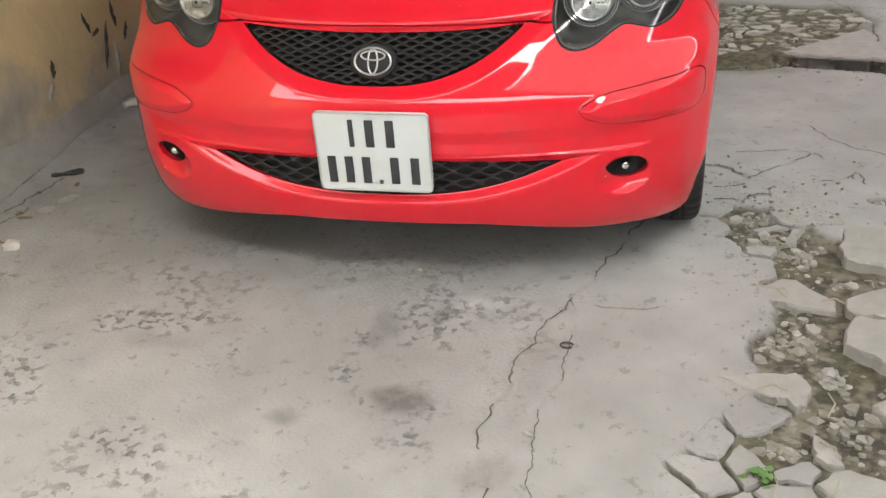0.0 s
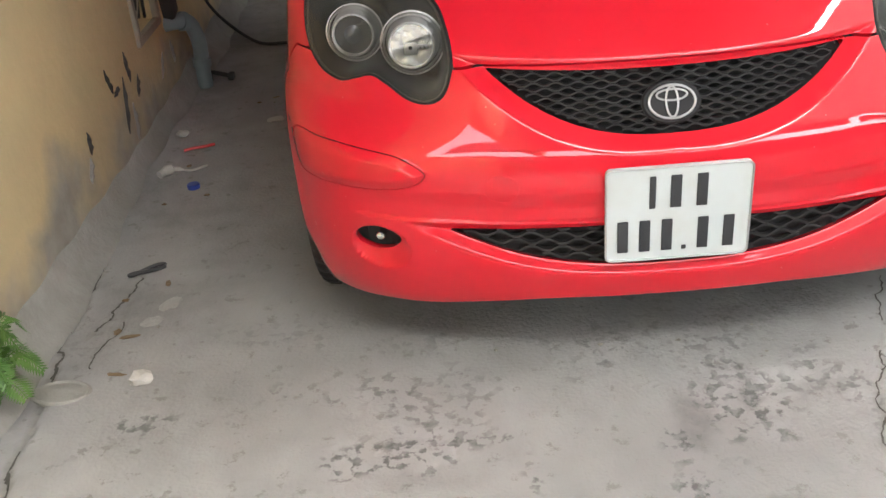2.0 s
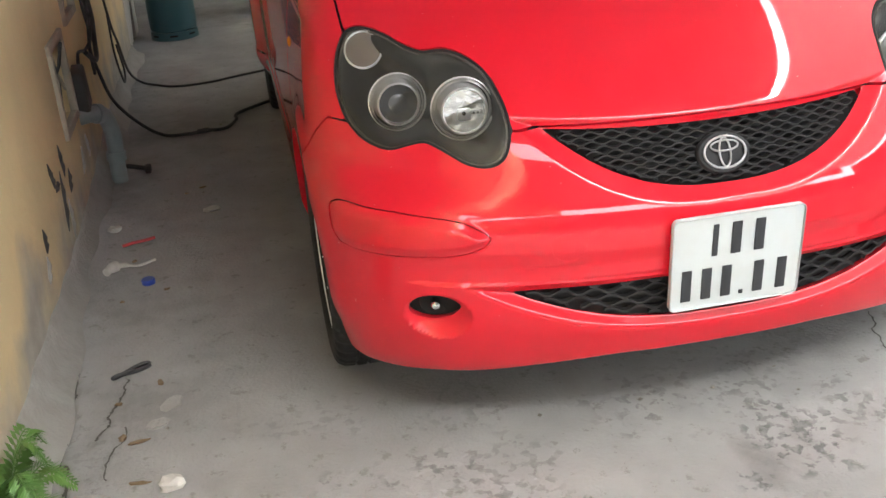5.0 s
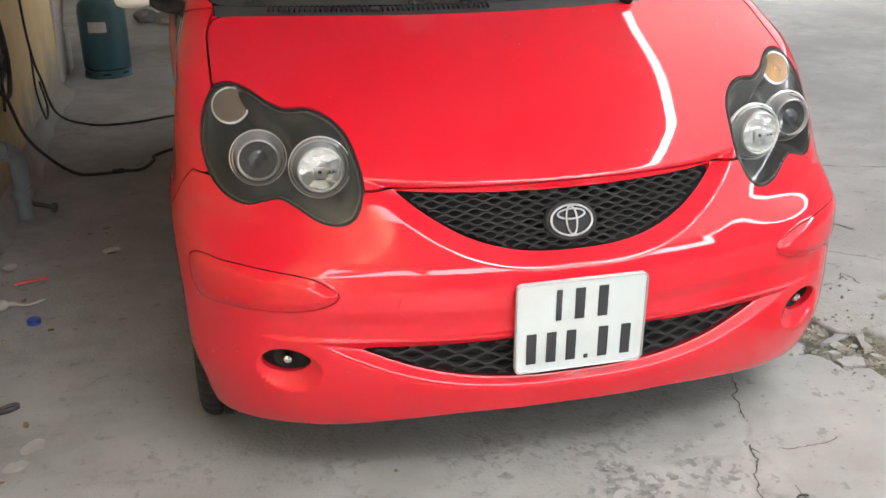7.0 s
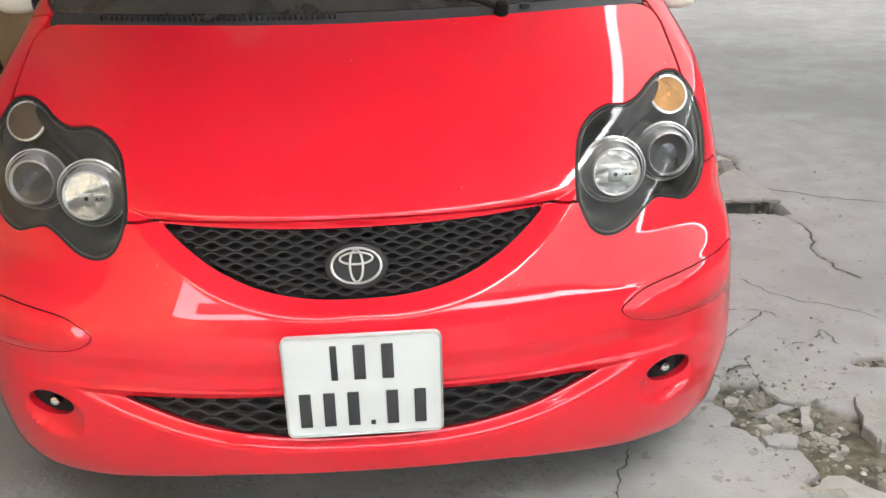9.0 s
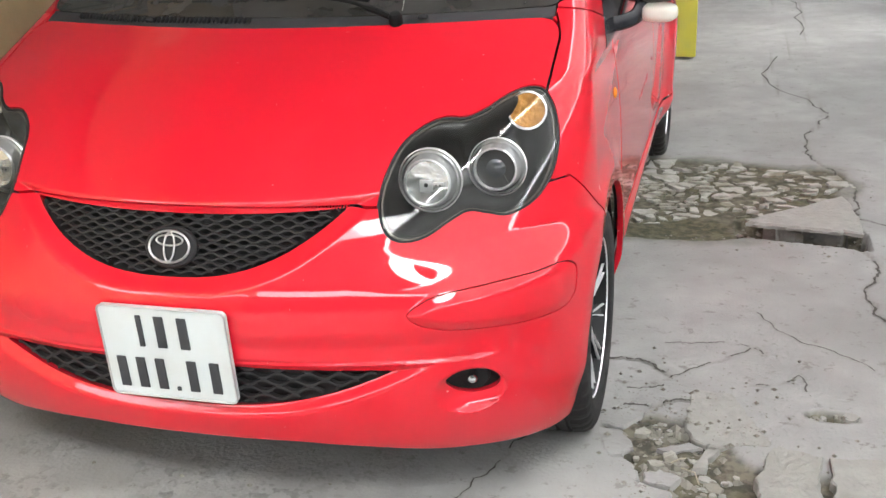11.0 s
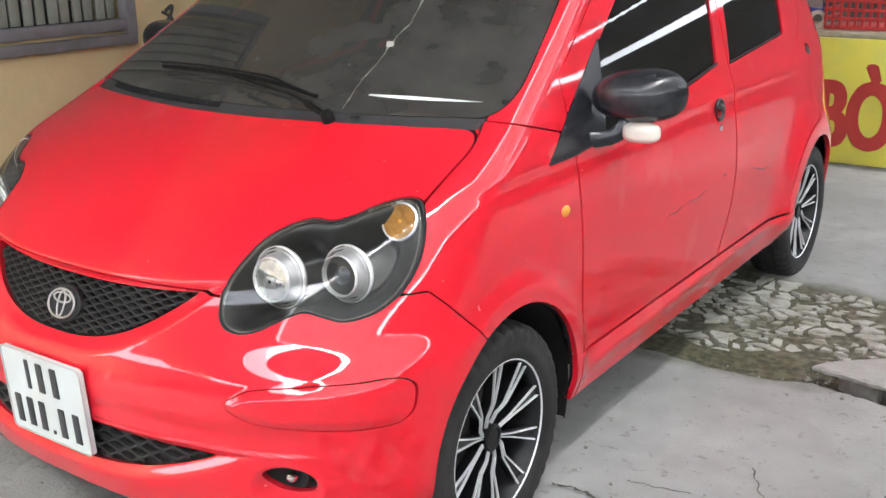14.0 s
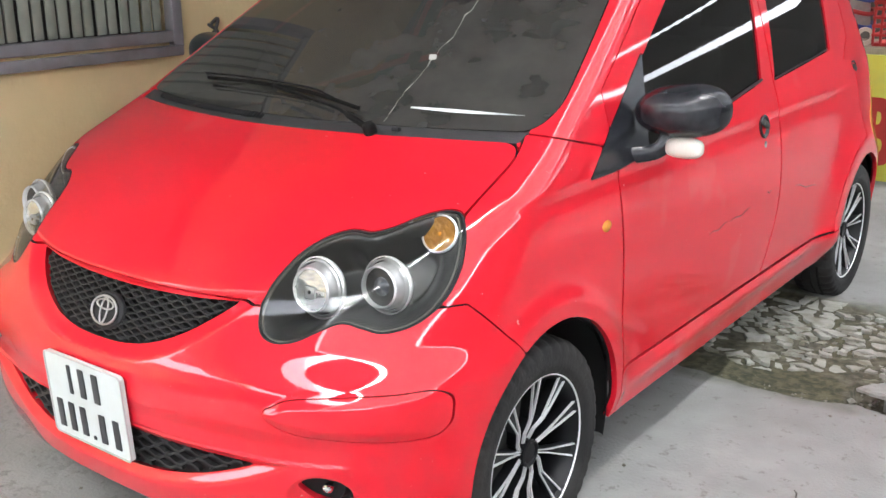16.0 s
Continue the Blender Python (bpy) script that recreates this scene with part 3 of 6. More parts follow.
for sgn in (1, -1):
    half = right if sgn > 0 else left
    v, n, t = piece(np.minimum(FIELD["head"] + 0.001, half))
    a, z = np.abs(v[:, 0]), v[:, 2]
    wells = np.maximum(*[1 - step(np.hypot(a - wa, z - wz), 0.060, 0.088) for wa, wz in ((0.492, 0.722), (0.612, 0.738))])
    deep = 0.008 + (0.060 + 0.050 * wells) * step(inside(a, z, HEAD), 0.0, 0.05)
    bowl = v - n * deep[:, None] * 0.55 + np.array((0, 0.45, 0)) * deep[:, None]
    lamp = solid("headlight", bowl, t, HOUSING, car, smooth=True, label="twin-lens headlight with a smoky dark housing")
    panel("lens", piece(np.minimum(FIELD["head"] - 0.0035, half)), LENS if sgn > 0 else DUSTY, lamp, 0.006, "clear plastic lens" if sgn > 0 else "dusty scratched plastic lens", 0.001)
    part("seal", tube(outline_on_skin(HEAD, sgn, -0.003), 0.0036, 6, True), BLACK, lamp)
    mid = HEAD.mean(0)
    part("lens_rim", tube(outline_on_skin(mid + (HEAD - mid) * 0.962, sgn, -0.004), 0.0022, 6, True), LENS_RIM, lamp, "pale yellowed edge of the lens")
    for x, y, z, r, inner in ((0.492, 0.228, 0.722, 0.051, True), (0.612, 0.298, 0.732, 0.047, False)):
        m = toward((sgn * x + 0.003, y, z), (sgn * 0.05, -1, 0.10))
        back = m @ Matrix.Translation((0, 0, -0.014))
        front = m @ Matrix.Translation((0, 0, 0.010))
        part("lamp_ring", lathe([(r * 1.22, -0.003), (r * 1.27, -0.003), (r * 1.28, 0.003), (r * 1.23, 0.005)], 56, back, True), RING, lamp, "thin chrome ring")
        part("lamp_collar", lathe([(r * 1.18, -0.012), (r * 1.17, 0.006), (r * 1.10, 0.010), (r * 1.08, 0.002)], 56, back, True), FROSTED, lamp, "grey collar behind the rings")
        part("lamp_barrel", lathe([(r * 1.06, -0.040), (r * 1.03, -0.016), (r * 0.97, -0.012), (r * 0.93, 0.004), (r * 0.86, 0.005), (r * 0.84, -0.012)], 56, front), FROSTED, lamp, "ribbed silver lamp barrel")
        part("lamp_ring", lathe([(r * 0.84, -0.004), (r * 0.92, -0.004), (r * 0.93, 0.005), (r * 0.88, 0.009), (r * 0.84, 0.005)], 56, front, True), RING, lamp, "bright front ring")
        if inner:
            flutes = lathe([(r * 0.12, -0.040), (r * 0.40, -0.034), (r * 0.66, -0.020), (r * 0.83, 0.002)], 72, front)
            flutes.verts.ensure_lookup_table()
            for k, w in enumerate(flutes.verts):
                if k % 72 % 6 == 0 and k >= 72:
                    w.co += (front.to_3x3() @ Vector((0, 0, 1))) * 0.0025
            part("reflector", flutes, BOWL, lamp, "bright fluted reflector bowl")
            part("bulb", lathe([(0.004, -0.034), (0.012, -0.030), (0.0125, -0.006), (0.009, 0.0), (0.002, 0.002)], 20, front), CHROME, lamp, "bulb with its silvered cap")
            turn = front.to_3x3().to_4x4()
            part("bulb_shield", box((0.026, 0.024, 0.006), front @ Vector((-0.002, -0.006, 0.004)), 0.002, turn), FROSTED, lamp, "pale shield before the bulb")
            part("bulb_clip", box((0.022, 0.009, 0.005), front @ Vector((0.022, -0.003, 0.003)), 0.002, turn), FROSTED, lamp)
            for u, w in ((-0.002, 0.004), (0.018, 0.002), (0.026, 0.002)):
                part("clip_hole", lathe([(w, 0.0), (w, 0.0012)], 14, front @ Matrix.Translation((u, -0.004, 0.0066))), DARK, lamp)
        else:
            part("projector_cup", lathe([(r * 0.56, -0.030), (r * 0.64, -0.022), (r * 0.84, -0.004)], 48, front), HOUSING, lamp, "dark cup round the projector")
            part("projector", lathe([(r * 0.72, -0.030), (r * 0.70, -0.016), (r * 0.50, -0.006), (r * 0.25, 0.0), (r * 0.02, 0.002)], 40, front), PROJECTOR, lamp, "dark glass projector lens")
    m = toward((sgn * 0.652, 0.440, 0.814), (sgn * 0.15, -0.9, 0.45))
    part("indicator_bowl", lathe([(0.008, -0.030), (0.022, -0.022), (0.032, -0.008), (0.038, 0.004)], 28, m), TINT if sgn > 0 else DULL, lamp, "amber-tinted indicator bowl" if sgn > 0 else "dull brown indicator bowl")
    part("indicator", lathe([(0.010, -0.028), (0.015, -0.012), (0.014, -0.004), (0.010, 0.002), (0.001, 0.005)], 24, m), AMBER if sgn > 0 else DULL, lamp, "amber indicator bulb" if sgn > 0 else "dull brown indicator bulb")
    part("indicator_ring", lathe([(0.037, 0.0), (0.041, 0.0), (0.041, 0.005), (0.037, 0.006)], 36, m, True), RING, lamp, "thin chrome ring")
    # fog lamp
    m = toward((sgn * 0.590, 0.136, 0.343), (sgn * 0.12, -1, 0.05))
    fog = part("fog_lamp", lathe([(0.034, -0.040), (0.030, -0.022), (0.020, -0.024), (0.008, -0.026)], 32, m), DARK, car, "black fog lamp hollow with a bare bulb")
    part("bulb", lathe([(0.004, -0.024), (0.0105, -0.024), (0.011, -0.004), (0.008, 0.001), (0.002, 0.003)], 20, m), CHROME, fog, "small bright bulb")
    part("bulb_slot", box((0.012, 0.003, 0.0022), m @ Vector((0, 0, 0.003)), 0.0006, m.to_3x3().to_4x4()), FROSTED, fog)


# ---- grilles, plate, badge ----
def lattice(name, field, rows, cell, reach, thick, depth, set_in, label):
    """Wavy ribs, every other one shifted, that meet in hexagons."""
    verts, faces = [], []
    z0, gap, count = rows
    for k in range(count):
        xs = np.arange(-reach, reach, cell / 12)
        ph = np.pi * (k % 2)
        w = np.clip(1.25 * np.cos(2 * np.pi * xs / cell + ph), -1, 1)
        zs = z0 + gap * k + 0.30 * gap * w
        ok = field(np.abs(xs), zs) > 0.0015
        ys = on_skin(xs, zs) + set_in
        base = len(verts)
        for x, y, z in zip(xs, ys, zs):
            for dy, dz in ((0, -1), (0, 1), (depth, 1), (depth, -1)):
                verts.append((x, y + dy, z + dz * thick / 2))
        for i in range(len(xs) - 1):
            if ok[i] and ok[i + 1]:
                a, b = base + 4 * i, base + 4 * i + 4
                faces += [(a + q, b + q, b + (q + 1) % 4, a + (q + 1) % 4) for q in range(4)]
    ob = solid(name, verts, faces, GRILLE, car, label=label)
    bm = bmesh.new()
    bm.from_mesh(ob.data)
    bmesh.ops.delete(bm, geom=[q for q in bm.verts if not q.link_faces], context="VERTS")
    bm.to_mesh(ob.data)
    bm.free()
    return ob


lattice("upper_grille", mouth, (0.556, 0.0082, 17), 0.043, 0.36, 0.0040, 0.010, 0.003, "black honeycomb grille")
lattice("lower_grille", intake, (0.288, 0.0158, 8), 0.062, 0.45, 0.0056, 0.012, 0.003, "black honeycomb lower grille")

face = toward((0.0, float(on_skin(0.0, 0.617)) - 0.004, 0.617), (0, -1, 0.42))


def oval(rx, ry, cx=0, cy=0, lift=0.006, n=40):
    return [face @ Vector((cx + rx * math.cos(2 * math.pi * i / n), cy + ry * math.sin(2 * math.pi * i / n), lift)) for i in range(n)]


pad = bmesh.new()
rings = [[pad.verts.new(p) for p in oval(rx, ry, lift=h)] for rx, ry, h in ((0.057, 0.043, -0.008), (0.057, 0.043, 0.0), (0.053, 0.039, 0.004), (0.02, 0.014, 0.004))]
for lo_ring, hi_ring in zip(rings, rings[1:]):
    for i in range(40):
        pad.faces.new((lo_ring[i], lo_ring[(i + 1) % 40], hi_ring[(i + 1) % 40], hi_ring[i]))
pad.faces.new(rings[-1])
badge = part("badge", pad, BLACK, car, "black oval pad with chrome rings")
BADGE = material("worn_chrome", (0.50, 0.50, 0.50), 0.3, 0.75, noise_scale=60, spread=0.2)
part("chrome_ring", tube(oval(0.044, 0.0315, lift=0.0075), 0.0025, 8, True), BADGE, badge)
part("chrome_ring", tube(oval(0.0115, 0.029, lift=0.0075), 0.0021, 8, True), BADGE, badge)
part("chrome_ring", tube(oval(0.029, 0.0105, 0, 0.013, 0.0075), 0.0021, 8, True), BADGE, badge)

tilt = pose(0, 0, 0, 3.0, 0, 0)
PLATE_AT = Vector((0.002, -0.004, 0.4175))


def plate_point(u, w, d=0.0):
    return PLATE_AT + tilt.to_3x3() @ Vector((u, d, w))


def rounded(w, h, r, n=6):
    pts = []
    for cx, cy, a0 in ((w / 2 - r, h / 2 - r, 0), (-w / 2 + r, h / 2 - r, 90), (-w / 2 + r, -h / 2 + r, 180), (w / 2 - r, -h / 2 + r, 270)):
        pts += [(cx + r * math.cos(radians(a0 + 90 * k / n)), cy + r * math.sin(radians(a0 + 90 * k / n))) for k in range(n + 1)]
    return pts


bm = bmesh.new()
lo_ring = [bm.verts.new(plate_point(u, w, 0.010)) for u, w in rounded(0.280, 0.204, 0.012)]
hi_ring = [bm.verts.new(plate_point(u, w, 0.0)) for u, w in rounded(0.280, 0.204, 0.012)]
bm.faces.new(hi_ring)
bm.faces.new(lo_ring[::-1])
for i in range(len(lo_ring)):
    j = (i + 1) % len(lo_ring)
    bm.faces.new((lo_ring[i], lo_ring[j], hi_ring[j], hi_ring[i]))
plate = part("number_plate", bm, WHITE, car, "white enamelled plate with dark bars, stained at a corner")
part("plate_rim", tube([plate_point(u, w, -0.001) for u, w in rounded(0.279, 0.203, 0.012)], 0.0022, 6, True), FROSTED, plate, "bright metal rim")
for u, w, wide in ((-0.050, 0.049, 0.012), (-0.005, 0.049, 0.021), (0.045, 0.049, 0.021), (-0.106, -0.047, 0.021), (-0.063, -0.047, 0.021), (-0.020, -0.047, 0.021), (0.050, -0.047, 0.021), (0.100, -0.047, 0.021)):
    part("bar", box((wide, 0.004, 0.070), plate_point(u, w, -0.001), 0.0015, tilt), INK, plate)
part("bar", box((0.009, 0.004, 0.009), plate_point(0.014, -0.078, -0.001), 0.0015, tilt), INK, plate)
for sgn in (-1,):
    ring = [(-0.335 + 0.034 * math.cos(q), 0.476 + 0.030 * math.sin(q)) for q in np.linspace(0, 2 * np.pi, 40, endpoint=False)]
    ring = np.array(ring)
    yy = on_skin(ring[:, 0], ring[:, 1])
    part("tow_cover", tube(np.stack([ring[:, 0], yy + 0.0012, ring[:, 1]], 1), 0.0018, 5, True), RED, car, "round tow-eye cover in the bumper")


# ---- wheels ----
def wheel(x, y, sgn):
    """A tyre on a ten-spoke wheel; sgn is the side that its face looks to."""
    k, verts, faces = 240, [], []
    prof = [(-0.070, 0.194), (-0.082, 0.216), (-0.082, 0.245), (-0.074, 0.266), (-0.060, 0.274), (-0.036, 0.277), (-0.034, 0.270), (-0.028, 0.270), (-0.026, 0.278), (-0.003, 0.278), (-0.001, 0.270), (0.005, 0.270), (0.007, 0.278), (0.026, 0.278), (0.028, 0.270), (0.034, 0.270), (0.036, 0.277), (0.060, 0.274), (0.074, 0.266), (0.080, 0.256), (0.083, 0.243), (0.081, 0.228), (0.083, 0.222), (0.079, 0.206), (0.072, 0.194)]
    for i in range(k):
        q = 2 * math.pi * i / k
        for u, r in prof:
            if r > 0.255 and abs(u) > 0.035 and i % 6 < 2:
                r -= 0.005
            verts.append((sgn * u, r * math.cos(q), r * math.sin(q)))
    p = len(prof)
    for i in range(k):
        for j in range(p - 1):
            a, b = i * p + j, ((i + 1) % k) * p + j
            faces.append((a, a + 1, b + 1, b) if sgn > 0 else (a, b, b + 1, a + 1))
    turn = pose(0, 0, 0, 0, 90 * sgn, 0)
    hub = part("wheel", lathe([(0.05, -0.06), (0.179, -0.06), (0.182, 0.03), (0.194, 0.066), (0.197, 0.070), (0.191, 0.070), (0.186, 0.062), (0.176, 0.03), (0.172, -0.05), (0.05, -0.05)], 64, turn), WHEEL_BLACK, car, "ten-spoke alloy wheel, black with machined faces")
    hub.matrix_basis = pose(x, y, 0.259, 17 if y < 1 else 40)
    tyre = solid("tyre", verts, faces, RUBBER, hub, smooth=True, label="worn black tyre with dusty tread")
    tyre.data.set_sharp_from_angle(angle=radians(35))
    part("rim_edge", lathe([(0.189, 0.064), (0.191, 0.072), (0.199, 0.072), (0.201, 0.066)], 72, turn, True), ALLOY, hub, "bright machined rim edge")
    part("brake_disc", lathe([(0.03, -0.035), (0.118, -0.035), (0.118, -0.022), (0.03, -0.022)], 40, turn), TRIM, hub)
    part("hub_cap", lathe([(0.030, 0.02), (0.031, 0.046), (0.027, 0.050), (0.024, 0.047), (0.002, 0.048)], 32, turn), WHEEL_BLACK, hub, "black hub cap")
    part("cap_ring", lathe([(0.028, 0.046), (0.033, 0.046), (0.033, 0.051), (0.029, 0.052)], 32, turn, True), WHEEL_BLACK, hub)
    for s in range(10):
        spin = Matrix.Rotation(2 * math.pi * s / 10, 4, "X")
        kink = 0.017 if s % 5 in (1, 2, 3) else 0.0

        def off(r):
            # the inner end of a kinked spoke swings to one side
            return kink * float(step(np.array(0.088 - r), 0.0, 0.034))
        dark, rows = bmesh.new(), []
        for (r, w, h) in ((0.026, 0.005, 0.040), (0.056, 0.0055, 0.045), (0.072, 0.006, 0.048), (0.088, 0.0065, 0.050), (0.13, 0.010, 0.056), (0.192, 0.0165, 0.062)):
            rows.append([dark.verts.new(spin @ Vector((sgn * hh, r, off(r) + c * ww))) for hh, c, ww in ((h - 0.004, -1, w), (h - 0.004, 1, w), (h - 0.03, 1, w * 0.7), (h - 0.03, -1, w * 0.7))])
        for lo_row, hi_row in zip(rows, rows[1:]):
            for i in range(4):
                dark.faces.new((lo_row[i], lo_row[(i + 1) % 4], hi_row[(i + 1) % 4], hi_row[i]))
        part("spoke", dark, WHEEL_BLACK, hub, smooth=False)
        lit = bmesh.new()
        for c in (-1, 1):
            rows = []
            for (r, w, h, t) in ((0.030, 0.0028, 0.043, 0.0010), (0.056, 0.0032, 0.047, 0.0010), (0.072, 0.0038, 0.050, 0.0011), (0.088, 0.0046, 0.052, 0.0012), (0.13, 0.0090, 0.058, 0.0014), (0.191, 0.0155, 0.065, 0.0020)):
                rows.append([lit.verts.new(spin @ Vector((sgn * hh, r, off(r) + c * w + e * t))) for hh, e in ((h, -1), (h, 1), (h - 0.006, 1), (h - 0.006, -1))])
            for lo_row, hi_row in zip(rows, rows[1:]):
                for i in range(4):
                    lit.faces.new((lo_row[i], lo_row[(i + 1) % 4], hi_row[(i + 1) % 4], hi_row[i]))
            lit.faces.new(rows[0]), lit.faces.new(rows[-1])
        part("spoke_face", lit, ALLOY, hub, "bright machined spoke face", False)
    return hub


for y in AXLES:
    for sgn in (1, -1):
        wheel(sgn * (0.706 if y < 1 else 0.715), y - 0.03 * (y < 1), sgn)
        lin, faces = [], []
        for i in range(33):
            q = math.pi * (i / 32 * 1.2 - 0.1)
            for x, r in ((0.44, 0.318), (0.760, 0.318), (0.775, 0.302)):
                lin.append((sgn * x, y + r * math.cos(q), WHEEL_Z + r * math.sin(q)))
        for i in range(32):
            for j in range(2):
                faces.append((3 * i + j, 3 * i + j + 1, 3 * i + j + 4, 3 * i + j + 3))
        solid("arch_liner", lin, faces, DARK, car, smooth=True, label="black felt wheel arch liner")
part("underbody", box((1.30, 2.95, 0.09), (0, 1.80, 0.235), 0.03), DARK, car)
part("underbody", box((0.80, 2.0, 0.06), (0, 1.2, 0.19), 0.02), DARK, car)
part("underbody", box((0.80, 0.9, 0.30), (0, 0.72, 0.36), 0.03), DARK, car)


# ---- mirrors, handles, wiper ----
for sgn in (1, -1):
    up = 0.0 if sgn > 0 else 0.048
    bm = bmesh.new()
    bmesh.ops.create_uvsphere(bm, u_segments=32, v_segments=20, radius=1)
    for w in bm.verts:
        x, y, z = w.co
        e = 0.86
        x, z = math.copysign(abs(x) ** e, x), math.copysign(abs(z) ** e, z)
        y = y * (1.0 if y < 0 else 0.35)
        w.co = (sgn * (0.852 + 0.116 * x), 1.165 + 0.085 * y + 0.018 * x, up + 0.994 + 0.066 * z * (1 + 0.08 * x) + 0.006 * x)
    mirror = part("wing_mirror", bm, SATIN, car, "black plastic wing mirror with a cream lamp stuck below")
    foot = [(0.69, 1.075, 0.886 + up), (0.738, 1.085, 0.884 + up), (0.775, 1.11, 0.886 + up), (0.81, 1.13, 0.900 + up), (0.83, 1.15, 0.94 + up)]
    part("mirror_arm", tube([(sgn * x, y, z) for x, y, z in bend(foot, 5)], 0.013, 10, squash=1.6), SATIN, mirror)
    bm = bmesh.new()
    bmesh.ops.create_uvsphere(bm, u_segments=20, v_segments=12, radius=1)
    for w in bm.verts:
        w.co = (sgn * (0.866 + 0.050 * math.copysign(abs(w.co.x) ** 0.7, w.co.x)), 1.145 + 0.030 * w.co.y, up + 0.906 + 0.026 * math.copysign(abs(w.co.z) ** 0.7, w.co.z))
    part("mirror_lamp", bm, CREAM, mirror, "cream-white oval marker lamp")
    part("mirror_glass", box((0.15, 0.004, 0.085), (sgn * 0.852, 1.197, 0.986 + up), 0.0015), CHROME, mirror, "mirror glass")
    for y, z, x in ((1.965, 0.832, 0.770), (3.005, 0.905, 0.733)):
        m = toward((sgn * x, y, z), (sgn, 0, 0.12))
        grip = part("door_handle", lathe([(0.036, -0.012), (0.037, 0.003), (0.033, 0.005), (0.029, 0.002), (0.022, -0.004), (0.002, -0.006)], 32, m), GLOSS_BLACK, car, "round black door handle")
        part("grip", box((0.013, 0.05, 0.02), (sgn * (x + 0.006), y - 0.002, z + 0.008), 0.006, pose(0, 0, 0, -25)), TRIM, grip)
    m = toward((sgn * 0.774, 1.972, 0.775), (sgn, 0, 0.1))
    part("lock", lathe([(0.011, -0.004), (0.011, 0.003), (0.007, 0.004), (0.001, 0.004)], 16, m), CHROME, car, "small bright door lock")
    bm = bmesh.new()
    bmesh.ops.create_uvsphere(bm, u_segments=20, v_segments=10, radius=1)
    for w in bm.verts:
        w.co = (sgn * (0.777 + 0.009 * w.co.x), 0.925 + 0.024 * w.co.y, 0.742 + 0.015 * w.co.z)
    part("side_repeater", bm, AMBER, car, "amber oval side repeater")


def on_screen(x, y0, z):
    """A point on the windscreen's skin, by x and z."""
    lo, hi = 0.4, 1.8
    for _ in range(30):
        mid = (lo + hi) / 2
        if body(np.array(x), np.array(mid), np.array(z)) > 0:
            lo = mid
        else:
            hi = mid
    return np.array((x, hi, z)) + np.array((0, -0.45, 0.89)) * y0


blade_pts = [on_screen(x, 0.012, z) for x, z in ((-0.378, 1.026), (-0.18, 1.031), (0.065, 1.024), (0.246, 1.002))]
wiper = part("wiper", tube(bend([on_screen(0.325, 0.012, 0.968), on_screen(0.26, 0.028, 0.978), on_screen(0.187, 0.03, 0.992), on_screen(-0.024, 0.024, 1.018), on_screen(-0.06, 0.022, 1.025)], 6), [0.008] * 7 + [0.0045] * 18, 8), WIPER, car, "black windscreen wiper at rest")
part("blade", tube(bend(blade_pts, 6), 0.0042, 6, squash=1.4), WIPER, wiper)
part("blade_frame", tube(bend([p + np.array((0, -0.006, 0.013)) for p in blade_pts[:3]] + [on_screen(0.16, 0.022, 1.012)], 6), 0.0028, 6), WIPER, wiper)
part("pivot", lathe([(0.016, 0), (0.016, 0.02), (0.011, 0.026), (0.002, 0.027)], 20, toward(on_screen(0.325, 0.0, 0.968), (0, -0.4, 0.9))), WIPER, wiper)
for x in np.linspace(-0.54, -0.03, 44):
    p = on_screen(x, -0.004, 0.978)
    part("cowl_slat", box((0.0045, 0.016, 0.010), p + np.array((0, -0.002, 0.003)), 0.001, pose(0, 0, 0, 35)), BLACK, car)
for x in (0.38, -0.30):
    part("washer_jet", box((0.022, 0.014, 0.010), on_screen(x, 0.004, 0.975), 0.004), BLACK, car, "washer jet")
line = [on_screen(x, -0.001, z) for x, z in ((0.325, 0.99), (0.317, 1.02), (0.309, 1.045), (0.312, 1.075), (0.304, 1.109), (0.300, 1.135), (0.309, 1.162), (0.292, 1.20), (0.288, 1.234), (0.270, 1.29))]
rnd = random.Random(31)
jag = [line[0]]
for p, q in zip(line, line[1:]):
    jag += [p + (q - p) * u + np.array((rnd.gauss(0, 0.0022), 0, 0)) for u in (0.33, 0.67)] + [q]
CRACK = material("cracked_glass", (0.42, 0.41, 0.37), 0.6, noise_scale=60, spread=0.3)
crack = part("glass_crack", tube(jag, [0.0004 + 0.0009 * (k % 5 == 2) + 0.0004 * (k > 20) for k in range(len(jag))], 4), CRACK, car, "pale crack across the windscreen")
part("sticker", box((0.019, 0.002, 0.015), on_screen(0.303, 0.0, 1.117), 0.002, pose(0, 0, 0, -30, 0, 20)), CRACK, car, "torn pale sticker")

def on_side(y, z, sgn, lift):
    lo, hi = 0.3, 1.0
    for _ in range(30):
        mid = (lo + hi) / 2
        if body(np.array(mid), np.array(y), np.array(z)) > 0:
            hi = mid
        else:
            lo = mid
    return np.array((sgn * (hi + lift), y, z))


